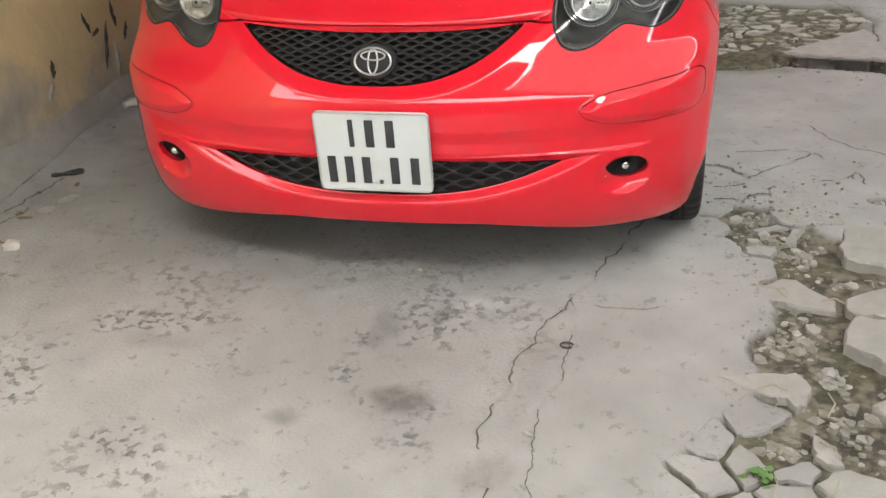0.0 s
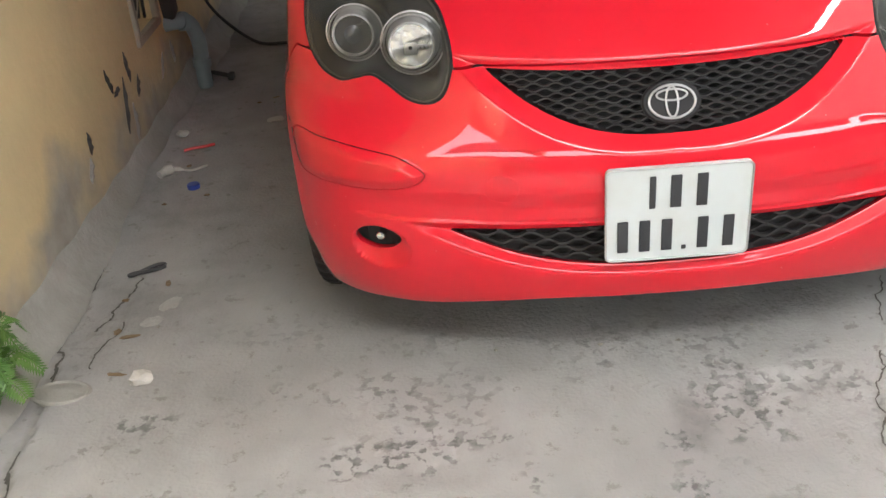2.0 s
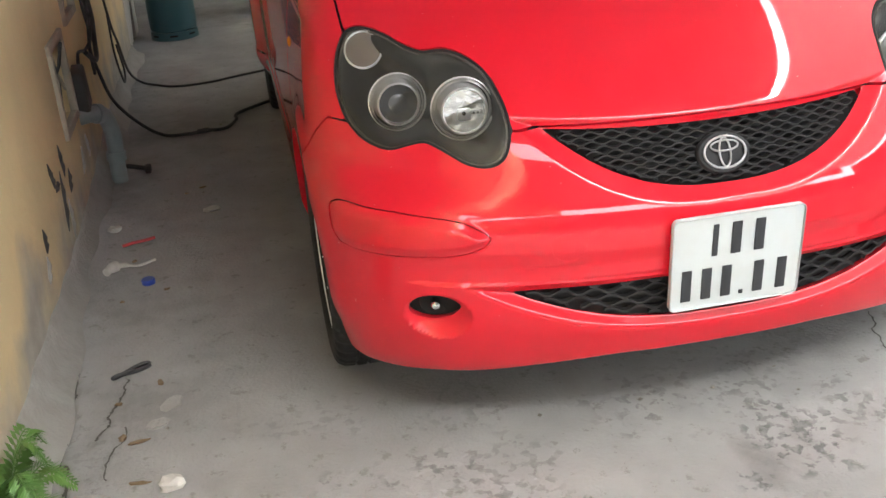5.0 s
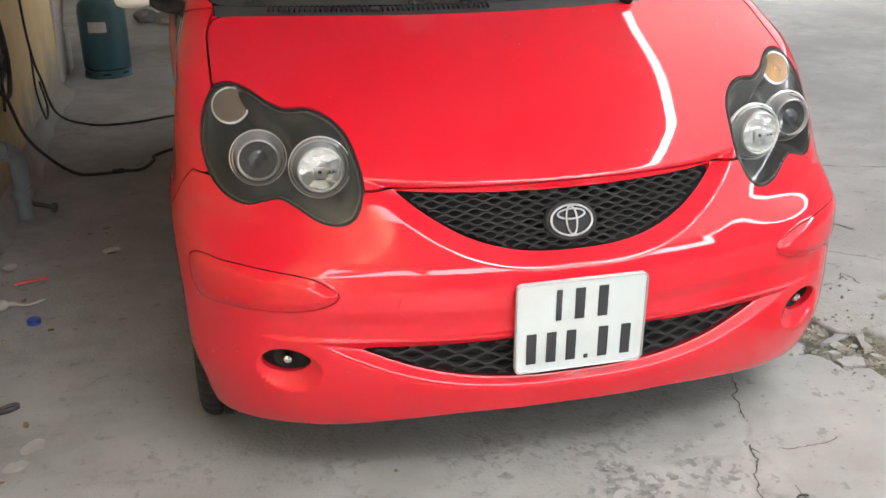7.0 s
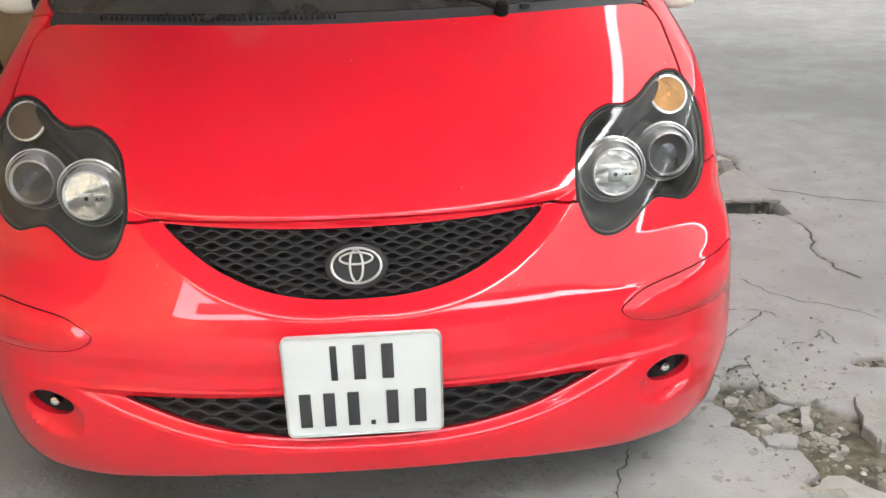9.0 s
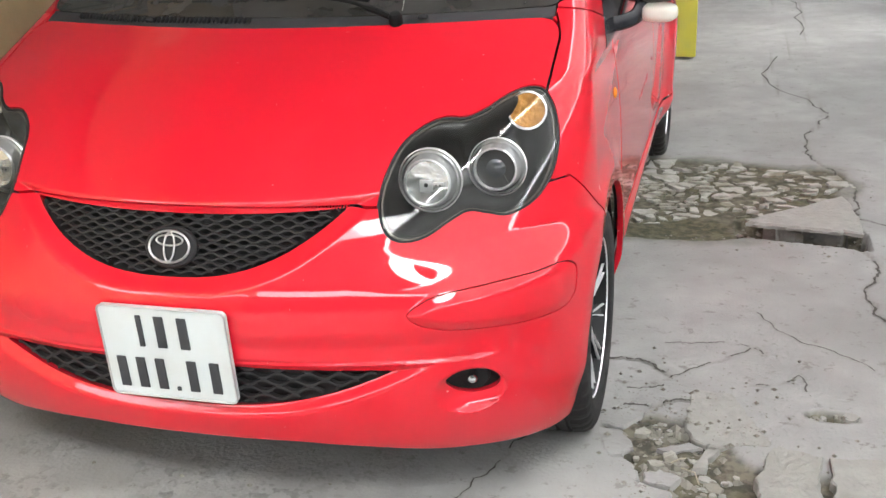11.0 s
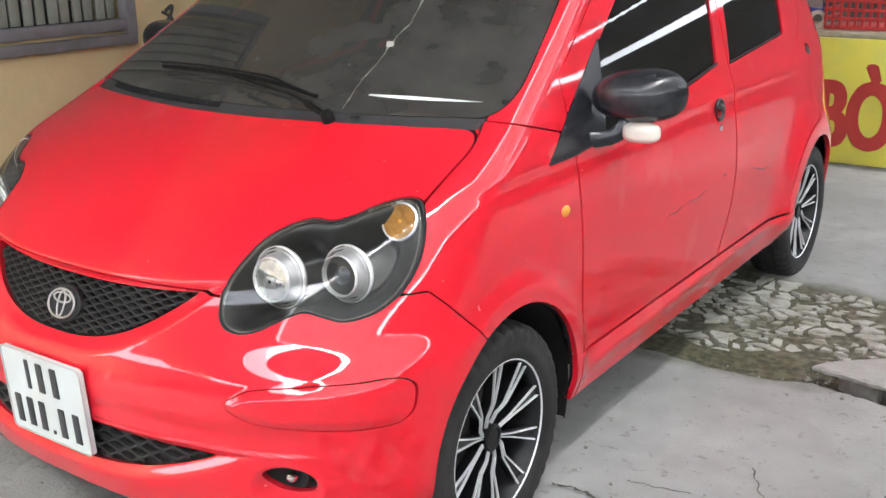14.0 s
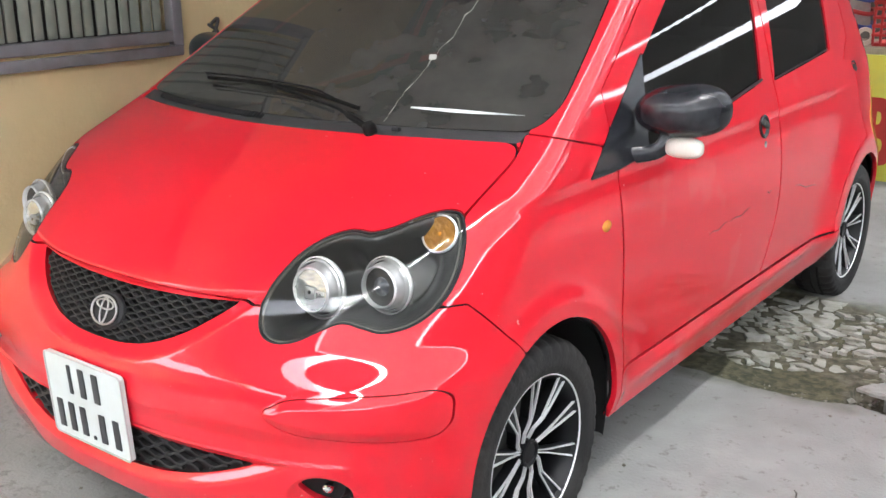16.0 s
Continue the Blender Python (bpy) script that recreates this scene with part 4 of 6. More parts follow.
if body(np.array(0.3), np.array(1.6), np.array(0.7)) > 0:
    raise ValueError("the skin is inside out")
for sgn in (1, -1):
    for ends, rise in (((1.19, 2.015), lambda y: 0.872 + 0.122 * (y - 1.25)), ((2.125, 2.70), lambda y: 0.955 + 0.078 * (y - 2.09))):
        part("window_seal", tube([on_side(y, rise(y) + 0.005, sgn, 0.001) for y in np.linspace(*ends, 14)], 0.0036 if ends[0] < 2 else 0.002, 6, squash=1.3), BLACK, car, "black rubber window seal")
for a, b in (((1.53, 0.582), (1.66, 0.590)), ((1.68, 0.588), (1.85, 0.596)), ((1.985, 0.618), (2.026, 0.615)), ((2.25, 0.59), (2.49, 0.545))):
    pts = [on_side(a[0] + (b[0] - a[0]) * q, a[1] + (b[1] - a[1]) * q + 0.004 * math.sin(9 * q), 1, 0.0004) for q in np.linspace(0, 1, 9)]
    part("scratch", tube(pts, [0.0006 + 0.0016 * math.sin(3.14 * q) for q in np.linspace(0, 1, 9)], 4), SCRATCH, car, "dark scratch in the paint")

# ---- inside the car ----
SEAT = material("seat_cloth", (0.05, 0.048, 0.045), 0.95, noise_scale=80, spread=0.3)
PAPER = material("paper", (0.78, 0.82, 0.82), 0.8, noise_scale=20, spread=0.05)
part("dashboard", box((1.24, 0.42, 0.14), (0, 0.98, 0.90), 0.05, segments=4), TRIM, car, "dark dashboard")
part("floor_pan", box((1.36, 1.9, 0.05), (0, 1.95, 0.34), 0.01), TRIM, car)
for x in (-0.34, 0.34):
    seat = part("front_seat", box((0.46, 0.46, 0.16), (x, 1.72, 0.50), 0.05, segments=4), SEAT, car, "dark cloth front seat")
    part("seat_back", box((0.44, 0.13, 0.56), (x, 2.02, 0.80), 0.05, pose(0, 0, 0, -14), 4), SEAT, seat)
    part("headrest", box((0.25, 0.09, 0.15), (x, 2.12, 1.16), 0.04, segments=4), SEAT, seat)
part("steering_wheel", tube([pose(0.34, 1.33, 0.90, 65) @ Vector((0.18 * math.cos(q), 0.18 * math.sin(q), 0)) for q in np.linspace(0, 2 * np.pi, 40, endpoint=False)], 0.014, 8, True), BLACK, car)
part("rear_seat", join(box((1.2, 0.45, 0.16), (0, 2.62, 0.52), 0.05, segments=3), box((1.2, 0.13, 0.52), (0, 2.90, 0.80), 0.05, pose(0, 0, 0, -16), 3)), SEAT, car, "dark cloth rear bench")
strip = []
for k in range(13):
    q = k / 12
    for w in (-1, 1):
        strip.append(on_screen(0.362 + 0.272 * q, 0.0012, 1.0165 - 0.006 * q + w * (0.0032 - 0.0024 * abs(2 * q - 0.8) ** 1.5)))
solid("paper_strip", strip, [(2 * k, 2 * k + 2, 2 * k + 3, 2 * k + 1) for k in range(12)], PAPER, car, label="white strip stuck to the foot of the windscreen")

# ---- ground ----
def speck(x, y, scale, seed=0.0, octaves=4):
    """Cheap layered value noise on arrays, about -1 to 1."""
    total, amp = np.zeros(np.broadcast(x, y).shape), 0.5
    for o in range(octaves):
        u, w = x * scale + 17.3 * o + seed, y * scale + 9.1 * o - seed
        iu, iw = np.floor(u), np.floor(w)
        fu, fw = u - iu, w - iw
        fu, fw = fu * fu * (3 - 2 * fu), fw * fw * (3 - 2 * fw)

        def grid(a, b):
            h = np.sin(a * 127.1 + b * 311.7 + seed) * 43758.5453
            return (h - np.floor(h)) * 2 - 1
        total += amp * ((grid(iu, iw) * (1 - fu) + grid(iu + 1, iw) * fu) * (1 - fw) + (grid(iu, iw + 1) * (1 - fu) + grid(iu + 1, iw + 1) * fu) * fw)
        amp, scale = amp * 0.5, scale * 2
    return total


def jagged(points, rough, seed):
    """A broken line through the points."""
    rnd = random.Random(seed)
    pts = [Vector((*p, 0)) for p in points]
    for _ in range(4):
        out = [pts[0]]
        for a, b in zip(pts, pts[1:]):
            d = b - a
            mid = (a + b) / 2 + Vector((-d.y, d.x, 0)) * rnd.uniform(-rough, rough)
            out += [mid, b]
        pts = out
    return [(p.x, p.y) for p in pts]


def far_from(x, y, line):
    best = np.full(x.shape, 9.0)
    for (ax, ay), (bx, by) in zip(line, line[1:]):
        lo_x, hi_x, lo_y, hi_y = min(ax, bx) - 0.12, max(ax, bx) + 0.12, min(ay, by) - 0.12, max(ay, by) + 0.12
        k = np.flatnonzero((x > lo_x) & (x < hi_x) & (y > lo_y) & (y < hi_y))
        ex, ey = bx - ax, by - ay
        t = np.clip(((x[k] - ax) * ex + (y[k] - ay) * ey) / (ex * ex + ey * ey + 1e-12), 0, 1)
        best[k] = np.minimum(best[k], np.hypot(x[k] - ax - t * ex, y[k] - ay - t * ey))
    return best


CRACKS = [  # points, half width, depth
    ([(0.72, 0.75), (0.60, 0.46), (0.53, 0.23), (0.465, 0.06), (0.42, -0.04), (0.365, -0.24), (0.345, -0.38), (0.35, -0.57), (0.33, -1.3)], 0.0016, 0.008),
    ([(0.465, 0.06), (0.475, -0.20), (0.44, -0.40), (0.447, -0.55), (0.46, -0.70), (0.45, -1.2)], 0.0007, 0.004),
    ([(0.465, 0.06), (0.60, 0.03), (0.70, 0.05)], 0.0006, 0.003),
    ([(0.755, 0.925), (0.805, 0.94), (0.90, 0.905), (0.945, 0.855)], 0.005, 0.018),
    ([(0.945, 0.855), (1.02, 0.925), (1.10, 1.0), (1.155, 1.06), (1.185, 1.02)], 0.0022, 0.007),
    ([(0.915, 1.05), (0.98, 1.055), (1.085, 1.08), (1.155, 1.06)], 0.0014, 0.004),
    ([(0.78, 0.63), (0.84, 0.685), (0.915, 0.69), (0.96, 0.73), (1.025, 0.735), (1.07, 0.71), (1.13, 0.625), (1.175, 0.59)], 0.005, 0.02),
    ([(0.86, 0.625), (0.90, 0.615), (0.95, 0.57), (1.0, 0.525), (1.045, 0.515)], 0.005, 0.016),
    ([(0.945, 0.855), (0.93, 0.80), (0.87, 0.77), (0.80, 0.78)], 0.0025, 0.008),
    ([(1.285, 0.83), (1.27, 0.915), (1.22, 0.86), (1.15, 0.84)], 0.002, 0.006),
    ([(1.54, 1.25), (1.53, 1.6), (1.515, 1.84), (1.475, 2.1), (1.50, 2.75), (1.49, 3.5), (1.485, 3.9), (1.52, 6.0), (1.6, 10.0)], 0.005, 0.015),
    ([(1.50, 2.20), (1.9, 1.95), (2.4, 1.8)], 0.003, 0.010),
    ([(1.12, 1.32), (1.30, 1.10), (1.48, 0.95)], 0.0015, 0.004),
    ([(-1.36, -0.9), (-1.37, -0.2), (-1.39, 0.05), (-1.405, 0.21), (-1.435, 0.37), (-1.424, 0.40), (-1.422, 0.48), (-1.426, 0.61), (-1.43, 0.74)], 0.0055, 0.016),
    ([(-1.37, 0.36), (-1.33, 0.45), (-1.315, 0.56), (-1.30, 0.66)], 0.003, 0.008),
    ([(-1.32, 0.22), (-1.29, 0.38), (-1.30, 0.52)], 0.0015, 0.004),
]
CRACKS = [(jagged(p, 0.13, 5 + i), w, d) for i, (p, w, d) in enumerate(CRACKS)]
BROKEN = loop([(0.79, 0.62), (0.83, 0.44), (0.92, 0.29), (0.955, 0.06), (0.905, -0.08), (0.90, -0.25), (0.82, -0.38), (0.74, -0.49), (0.69, -0.60), (0.68, -1.0), (0.72, -1.5), (1.6, -1.7), (2.5, -1.0), (2.4, 0.2), (1.9, 0.45), (1.45, 0.47), (1.17, 0.46), (1.08, 0.55), (1.0, 0.635)])
COBBLED = loop([(0.30, 1.98), (0.50, 1.90), (0.80, 1.88), (1.08, 1.90), (1.20, 1.97), (1.30, 2.14), (1.44, 2.24), (1.50, 2.40), (1.52, 2.70), (1.30, 2.78), (0.90, 2.86), (0.40, 2.86), (0.25, 2.40)])


def spaced(lo, hi, fine, far):
    mid = np.arange(lo, hi, fine)
    grow = fine * 1.28 ** np.arange(1, 60)
    out = np.cumsum(grow)
    out = out[out < far]
    return np.concatenate([lo - out[::-1], mid, mid[-1] + out])


gx, gy = spaced(-1.75, 2.2, 0.010, 70), spaced(-1.25, 3.2, 0.010, 90)
X, Y = [q.ravel() for q in np.meshgrid(gx, gy)]
broken, cobbled = inside(X, Y, BROKEN) + 0.03 * speck(X, Y, 9, 2), inside(X, Y, COBBLED) + 0.04 * speck(X, Y, 7, 5)
Z = 0.006 * speck(X, Y, 1.3, 1) * step(np.hypot(X, Y), 30, 6) + 0.0012 * speck(X, Y, 22, 3)
dirt = np.zeros(X.shape)
for line, w, d in CRACKS:
    far = far_from(X, Y, line)
    wide = w * (1 + 0.6 * speck(X, Y, 14, 7))
    Z -= 0.4 * d * (1 - step(far, wide * 0.4, wide + 0.006))
    dirt = np.maximum(dirt, min(0.1 + w * 60, 0.6) * (1 - step(far, wide * 0.5, wide + 0.007)))
# hollows where the slab has crumbled away: centre, half sizes
HOLLOWS = ((0.985, -0.05, 0.062, 0.10), (1.065, 0.36, 0.028, 0.09), (0.96, 0.45, 0.045, 0.030), (1.07, -0.22, 0.026, 0.09), (0.935, -0.45, 0.030, 0.05), (1.34, 0.72, 0.06, 0.02), (1.09, -0.40, 0.04, 0.07), (1.14, 0.23, 0.05, 0.018), (1.6, 0.3, 0.05, 0.1), (1.6, -0.5, 0.08, 0.08), (0.935, 0.57, 0.022, 0.055), (1.505, 1.95, 0.03, 0.10))


def hollow(x, y):
    return np.min([np.hypot((x - hx) / hw, (y - hy) / hh) for hx, hy, hw, hh in HOLLOWS], axis=0)


hollows = 1 - step(hollow(X, Y) + 0.8 * speck(X, Y, 12, 61), 0.9, 1.1)
soil = np.maximum(step(broken, -0.005, 0.02), hollows)
Z -= soil * (0.015 + 0.009 * speck(X, Y, 8, 11) + 0.006 * speck(X, Y, 30, 12)) + 0.003 * hollows
bed = step(cobbled, -0.005, 0.03)
Z -= bed * (0.012 + 0.006 * speck(X, Y, 9, 13))
front_y = 1.895 - 0.20 * (X - 1.13)
trench = np.where((X > 1.11) & (X < 1.55), 1 - step(np.abs(Y - front_y - 0.115 + 0.01 * speck(X, Y, 9, 77)), 0.07, 0.085), 0.0)
Z -= 0.07 * trench
strip = step(inside(X, Y, COBBLED) + 0.07 * speck(X, Y, 6, 15), -0.09, -0.01)
# dirt colour in the trench also deepens the shade under the kerb edge
dirt = np.maximum(dirt, np.maximum(np.maximum(soil, bed), trench))
# pitted, worn top of the slab in front of the wall side
pits = step(speck(X, Y, 6, 21), 0.02, 0.30) * step(speck(X, Y, 2.2, 31), -0.3, 0.1) * step(-X, -0.7, -0.2) * step(-Y, -0.6, 0.2)
Z -= 0.006 * pits * step(speck(X, Y, 26, 23), 0.05, 0.2) * (1 - soil)
# oil spots: centre, size, strength
oil = np.zeros(X.shape)
for ox, oy, ow, oh, k in ((0.13, -0.41, 0.075, 0.05, 0.9), (-0.09, -0.50, 0.05, 0.03, 0.6), (0.03, -0.11, 0.05, 0.10, 0.45), (0.38, -0.62, 0.07, 0.07, 0.35), (0.16, -0.05, 0.03, 0.05, 0.4), (-0.55, -0.25, 0.10, 0.04, 0.25), (0.40, -0.20, 0.05, 0.22, 0.25)):
    r = np.hypot((X - ox) / ow, (Y - oy) / oh) + 0.7 * speck(X, Y, 16, 41)
    oil = np.maximum(oil, k * (1 - step(r, 0.25, 1.25)))
nx, ny = len(gx), len(gy)
i, j = np.meshgrid(np.arange(nx - 1), np.arange(ny - 1))
a = (j * nx + i).ravel()
quads = np.stack([a, a + 1, a + nx + 1, a + nx], 1)


def ground_material():
    m = material("worn_concrete", (0.283, 0.277, 0.268), 0.85, noise_scale=7, spread=0.3, bump=0.35, bump_scale=90, second=(0.213, 0.208, 0.200), second_scale=1.3, second_mix=0.8)
    nodes, links = m.node_tree.nodes, m.node_tree.links
    p = nodes["Principled BSDF"]
    base = p.inputs["Base Color"].links[0].from_socket
    place = nodes.new("ShaderNodeTexCoord").outputs["Object"]

    def layer(under, name, colour_a, colour_b, scale, strength=1.0, holed=False):
        attr, noise_node, mix, tone = nodes.new("ShaderNodeAttribute"), nodes.new("ShaderNodeTexNoise"), nodes.new("ShaderNodeMix"), nodes.new("ShaderNodeMix")
        attr.attribute_name = name
        noise_node.inputs["Scale"].default_value, noise_node.inputs["Detail"].default_value = scale, 6
        links.new(place, noise_node.inputs["Vector"])
        tone.data_type = mix.data_type = "RGBA"
        tone.inputs["A"].default_value, tone.inputs["B"].default_value = (*colour_a, 1), (*colour_b, 1)
        sharp = nodes.new("ShaderNodeMapRange")
        sharp.inputs["From Min"].default_value, sharp.inputs["From Max"].default_value = 0.42, 0.60
        links.new(noise_node.outputs[0], sharp.inputs["Value"])
        links.new(sharp.outputs[0], tone.inputs["Factor"])
        scaled = nodes.new("ShaderNodeMath")
        scaled.operation = "MULTIPLY"
        scaled.inputs[1].default_value = strength
        links.new(attr.outputs["Fac"], scaled.inputs[0])
        amount = scaled
        if holed:
            amount, dots, cut = nodes.new("ShaderNodeMath"), nodes.new("ShaderNodeTexNoise"), nodes.new("ShaderNodeMapRange")
            amount.operation = "MULTIPLY"
            dots.inputs["Scale"].default_value, dots.inputs["Detail"].default_value = 34, 5
            cut.inputs["From Min"].default_value, cut.inputs["From Max"].default_value = 0.52, 0.57
            links.new(place, dots.inputs["Vector"]), links.new(dots.outputs[0], cut.inputs["Value"])
            links.new(scaled.outputs[0], amount.inputs[0]), links.new(cut.outputs[0], amount.inputs[1])
        links.new(amount.outputs[0], mix.inputs["Factor"])
        links.new(under, mix.inputs["A"]), links.new(tone.outputs["Result"], mix.inputs["B"])
        return mix.outputs["Result"]

    # fine dark specks and pale scuffs over the whole slab
    spots, cut, mix = nodes.new("ShaderNodeTexNoise"), nodes.new("ShaderNodeMapRange"), nodes.new("ShaderNodeMix")
    spots.inputs["Scale"].default_value, spots.inputs["Detail"].default_value, spots.inputs["Roughness"].default_value = 19, 9, 0.72
    links.new(place, spots.inputs["Vector"])
    cut.inputs["From Min"].default_value, cut.inputs["From Max"].default_value, cut.inputs["To Max"].default_value = 0.58, 0.63, 0.75
    links.new(spots.outputs[0], cut.inputs["Value"])
    mix.data_type = "RGBA"
    links.new(cut.outputs[0], mix.inputs["Factor"]), links.new(base, mix.inputs["A"])
    mix.inputs["B"].default_value = (0.175, 0.168, 0.155, 1)
    out = layer(mix.outputs["Result"], "oil", (0.07, 0.065, 0.06), (0.12, 0.11, 0.10), 30, 0.85)
    out = layer(out, "pits", (0.075, 0.074, 0.072), (0.17, 0.167, 0.162), 50, 0.85, True)
    out = layer(out, "dirt", (0.045, 0.041, 0.029), (0.15, 0.135, 0.10), 30)
    out = layer(out, "shade_grime", (0.10, 0.098, 0.092), (0.19, 0.183, 0.17), 18, 0.36)
    out = layer(out, "moss", (0.035, 0.036, 0.016), (0.095, 0.09, 0.046), 35, 0.85)
    links.new(out, p.inputs["Base Color"])
    return m


GROUND = ground_material()
ground = solid("ground", np.stack([X, Y, Z], 1), quads, GROUND, smooth=True)
moss = np.maximum(0.6 * soil * step(speck(X, Y, 9, 51), -0.05, 0.25), np.maximum(bed * step(speck(X, Y, 5, 51), -0.05, 0.15), 0.75 * strip * (0.75 + 0.5 * speck(X, Y, 11, 52)))) * (1 - 0.8 * trench)
# slab darkens towards the wall: shade put into the colour, broken up like grime
shade_grime = (1 - step(X + 1.45, 0.0, 0.75)) * step(speck(X, Y, 4, 91) + 0.35 * speck(X, Y, 17, 92), -0.3, 0.35)
for name, values in (("shade_grime", shade_grime), ("dirt", dirt), ("oil", oil), ("pits", pits * (1 - soil) * (1 - bed)), ("moss", np.clip(moss, 0, 1))):
    ground.data.attributes.new(name, "FLOAT", "POINT").data.foreach_set("value", values.astype(np.float32))
tagged(ground, "cracked grey concrete yard with oil stains", "ground", kind="structure")


# ---- broken slabs and stones ----
STONE = material("broken_concrete", (0.285, 0.278, 0.258), 0.9, noise_scale=22, spread=0.25, bump=0.6, bump_scale=70, second=(0.27, 0.26, 0.23), second_scale=7)


PEBBLE = material("grey_grit", (0.22, 0.21, 0.18), 0.95, noise_scale=30, spread=0.45, second=(0.12, 0.11, 0.085), second_scale=12)
PAVING = material("mossy_stone", (0.35, 0.34, 0.305), 0.9, noise_scale=25, spread=0.3, bump=0.6, bump_scale=80, second=(0.14, 0.135, 0.085), second_scale=9, second_mix=0.8)


def cell(site, others, reach):
    """The Voronoi cell of a site, cut from a square."""
    poly = [Vector((site[0] + reach * u, site[1] + reach * w)) for u, w in ((-1, -1), (1, -1), (1, 1), (-1, 1))]
    s = Vector(site)
    for o in others:
        o = Vector(o)
        d = o - s
        if d.length > 2.9 * reach or d.length < 1e-6:
            continue
        mid, out = (o + s) / 2, []
        for a, b in zip(poly, poly[1:] + poly[:1]):
            da, db = (a - mid).dot(d), (b - mid).dot(d)
            if da <= 0:
                out.append(a)
            if (da <= 0) != (db <= 0):
                out.append(a + (b - a) * (da / (da - db)))
        poly = out
        if len(poly) < 3:
            return []
    return poly


def slab_piece(name, poly, low, high, parent, rnd, shrink, tip, rag=0.006, mat=None, under=1.0):
    """A flat broken piece: ragged rim, worn upper edge, a little tilted."""
    mid = sum(poly, Vector((0, 0))) / len(poly)
    rim = []
    for a, b in zip(poly, poly[1:] + poly[:1]):
        steps = max(2, int((b - a).length / 0.022))
        for k in range(steps):
            p = a.lerp(b, k / steps)
            d = p - mid
            keep = max(d.length - shrink * rnd.uniform(0.5, 1.6) - rag * (abs(rnd.gauss(0, 0.6)) + 1.3 * max(0.0, math.sin(p.x * 61 + p.y * 43) * math.sin(p.y * 37 - p.x * 29))), 0.008) / max(d.length, 1e-6)
            rim.append(mid + d * keep)
    n = len(rim)
    tx, ty = rnd.uniform(-tip, tip), rnd.uniform(-tip, tip)

    def lift(p, z):
        return (p.x, p.y, z + (p.x - mid.x) * tx + (p.y - mid.y) * ty)
    verts = [lift(mid + (p - mid) * under, low) for p in rim] + [lift(mid + (p - mid) * 0.99, high - 0.006 * rnd.uniform(0.4, 1.6)) for p in rim]
    verts += [lift(mid + (p - mid) * 0.94, high + rnd.uniform(-0.0012, 0.0004)) for p in rim]
    verts += [lift(mid + (p - mid) * 0.5, high + rnd.uniform(-0.0008, 0.0008)) for p in rim] + [lift(mid, high)]
    faces = []
    for k in range(n):
        m = (k + 1) % n
        faces += [(k, m, n + m, n + k), (n + k, n + m, 2 * n + m, 2 * n + k), (2 * n + k, 2 * n + m, 3 * n + m, 3 * n + k), (3 * n + k, 3 * n + m, 4 * n)]
    return solid(name, verts, faces, mat or STONE, parent)


def scatter(rnd, outline, gap, tries, margin, box_at):
    spots = np.array([(rnd.uniform(*box_at[0]), rnd.uniform(*box_at[1])) for _ in range(tries)])
    spots = spots[inside(spots[:, 0], spots[:, 1], outline) > margin]
    sites = []
    for p in map(tuple, spots.tolist()):
        need = gap(p)
        if all(math.dist(p, q) > need for q in sites):
            sites.append(p)
    return sites


rnd = random.Random(11)
BLOCKS = {(1.16, -0.08): 0.024, (1.22, 0.14): 0.012, (1.20, 0.37): 0.014, (1.03, 0.15): 0.004, (1.00, -0.25): 0.006, (1.17, -0.34): 0.012, (1.40, 0.36): 0.012, (1.42, -0.10): 0.008}
sites = list(BLOCKS)
holes = []
for hx, hy, hw, hh in HOLLOWS:
    for k in range(9):
        r, turn = (0.0 if k == 0 else 0.72), k * 0.785
        holes.append((hx + hw * r * math.cos(turn), hy + hh * r * math.sin(turn)))
for p in scatter(rnd, BROKEN, lambda p: 0.085 + 0.09 * (math.sin(p[0] * 9) * math.cos(p[1] * 7) > 0.05), 6000, -0.005, ((0.6, 2.3), (-1.3, 0.7))):
    if all(math.dist(p, q) > 0.15 for q in BLOCKS) and hollow(np.array([p[0]]), np.array([p[1]]))[0] > 1.05:
        sites.append(p)
for s in sites:
    poly = cell(s, sites + holes, 0.20)
    if len(poly) < 3:
        continue
    if s in BLOCKS:
        slab_piece("slab", poly, -0.06, BLOCKS[s], ground, rnd, 0.008, 0.03)
    elif rnd.random() > 0.02:
        edge = s[0] < 1.0
        slab_piece("slab", poly, -0.06, rnd.uniform(-0.003, 0.001) if edge else rnd.uniform(-0.004, 0.009), ground, rnd, rnd.uniform(0.0006, 0.0025) if edge else rnd.uniform(0.002, 0.007), 0.006 if edge else 0.016, 0.006, GROUND if edge else STONE)
# rubble lying in the hollows
for hx, hy, hw, hh in HOLLOWS[:8] + HOLLOWS[10:11]:
    for _ in range(30):
        x, y, r = hx + rnd.gauss(0, hw * 0.75), hy + rnd.gauss(0, hh * 0.75), rnd.choice((0.004, 0.005, 0.006, 0.007, 0.009, 0.012, 0.015, 0.022))
        turn = rnd.uniform(0, 6.28)
        poly = [Vector((x + r * rnd.uniform(0.7, 1.3) * math.cos(turn + k * 1.05), y + r * rnd.uniform(0.6, 1.2) * math.sin(turn + k * 1.05))) for k in range(6)]
        slab_piece("rubble", poly, -0.05, -0.016 + r * rnd.uniform(0.1, 0.7), ground, rnd, 0.001, 0.25, 0.002, rnd.choice((PAVING, STONE, PEBBLE, PEBBLE)))
rnd = random.Random(12)
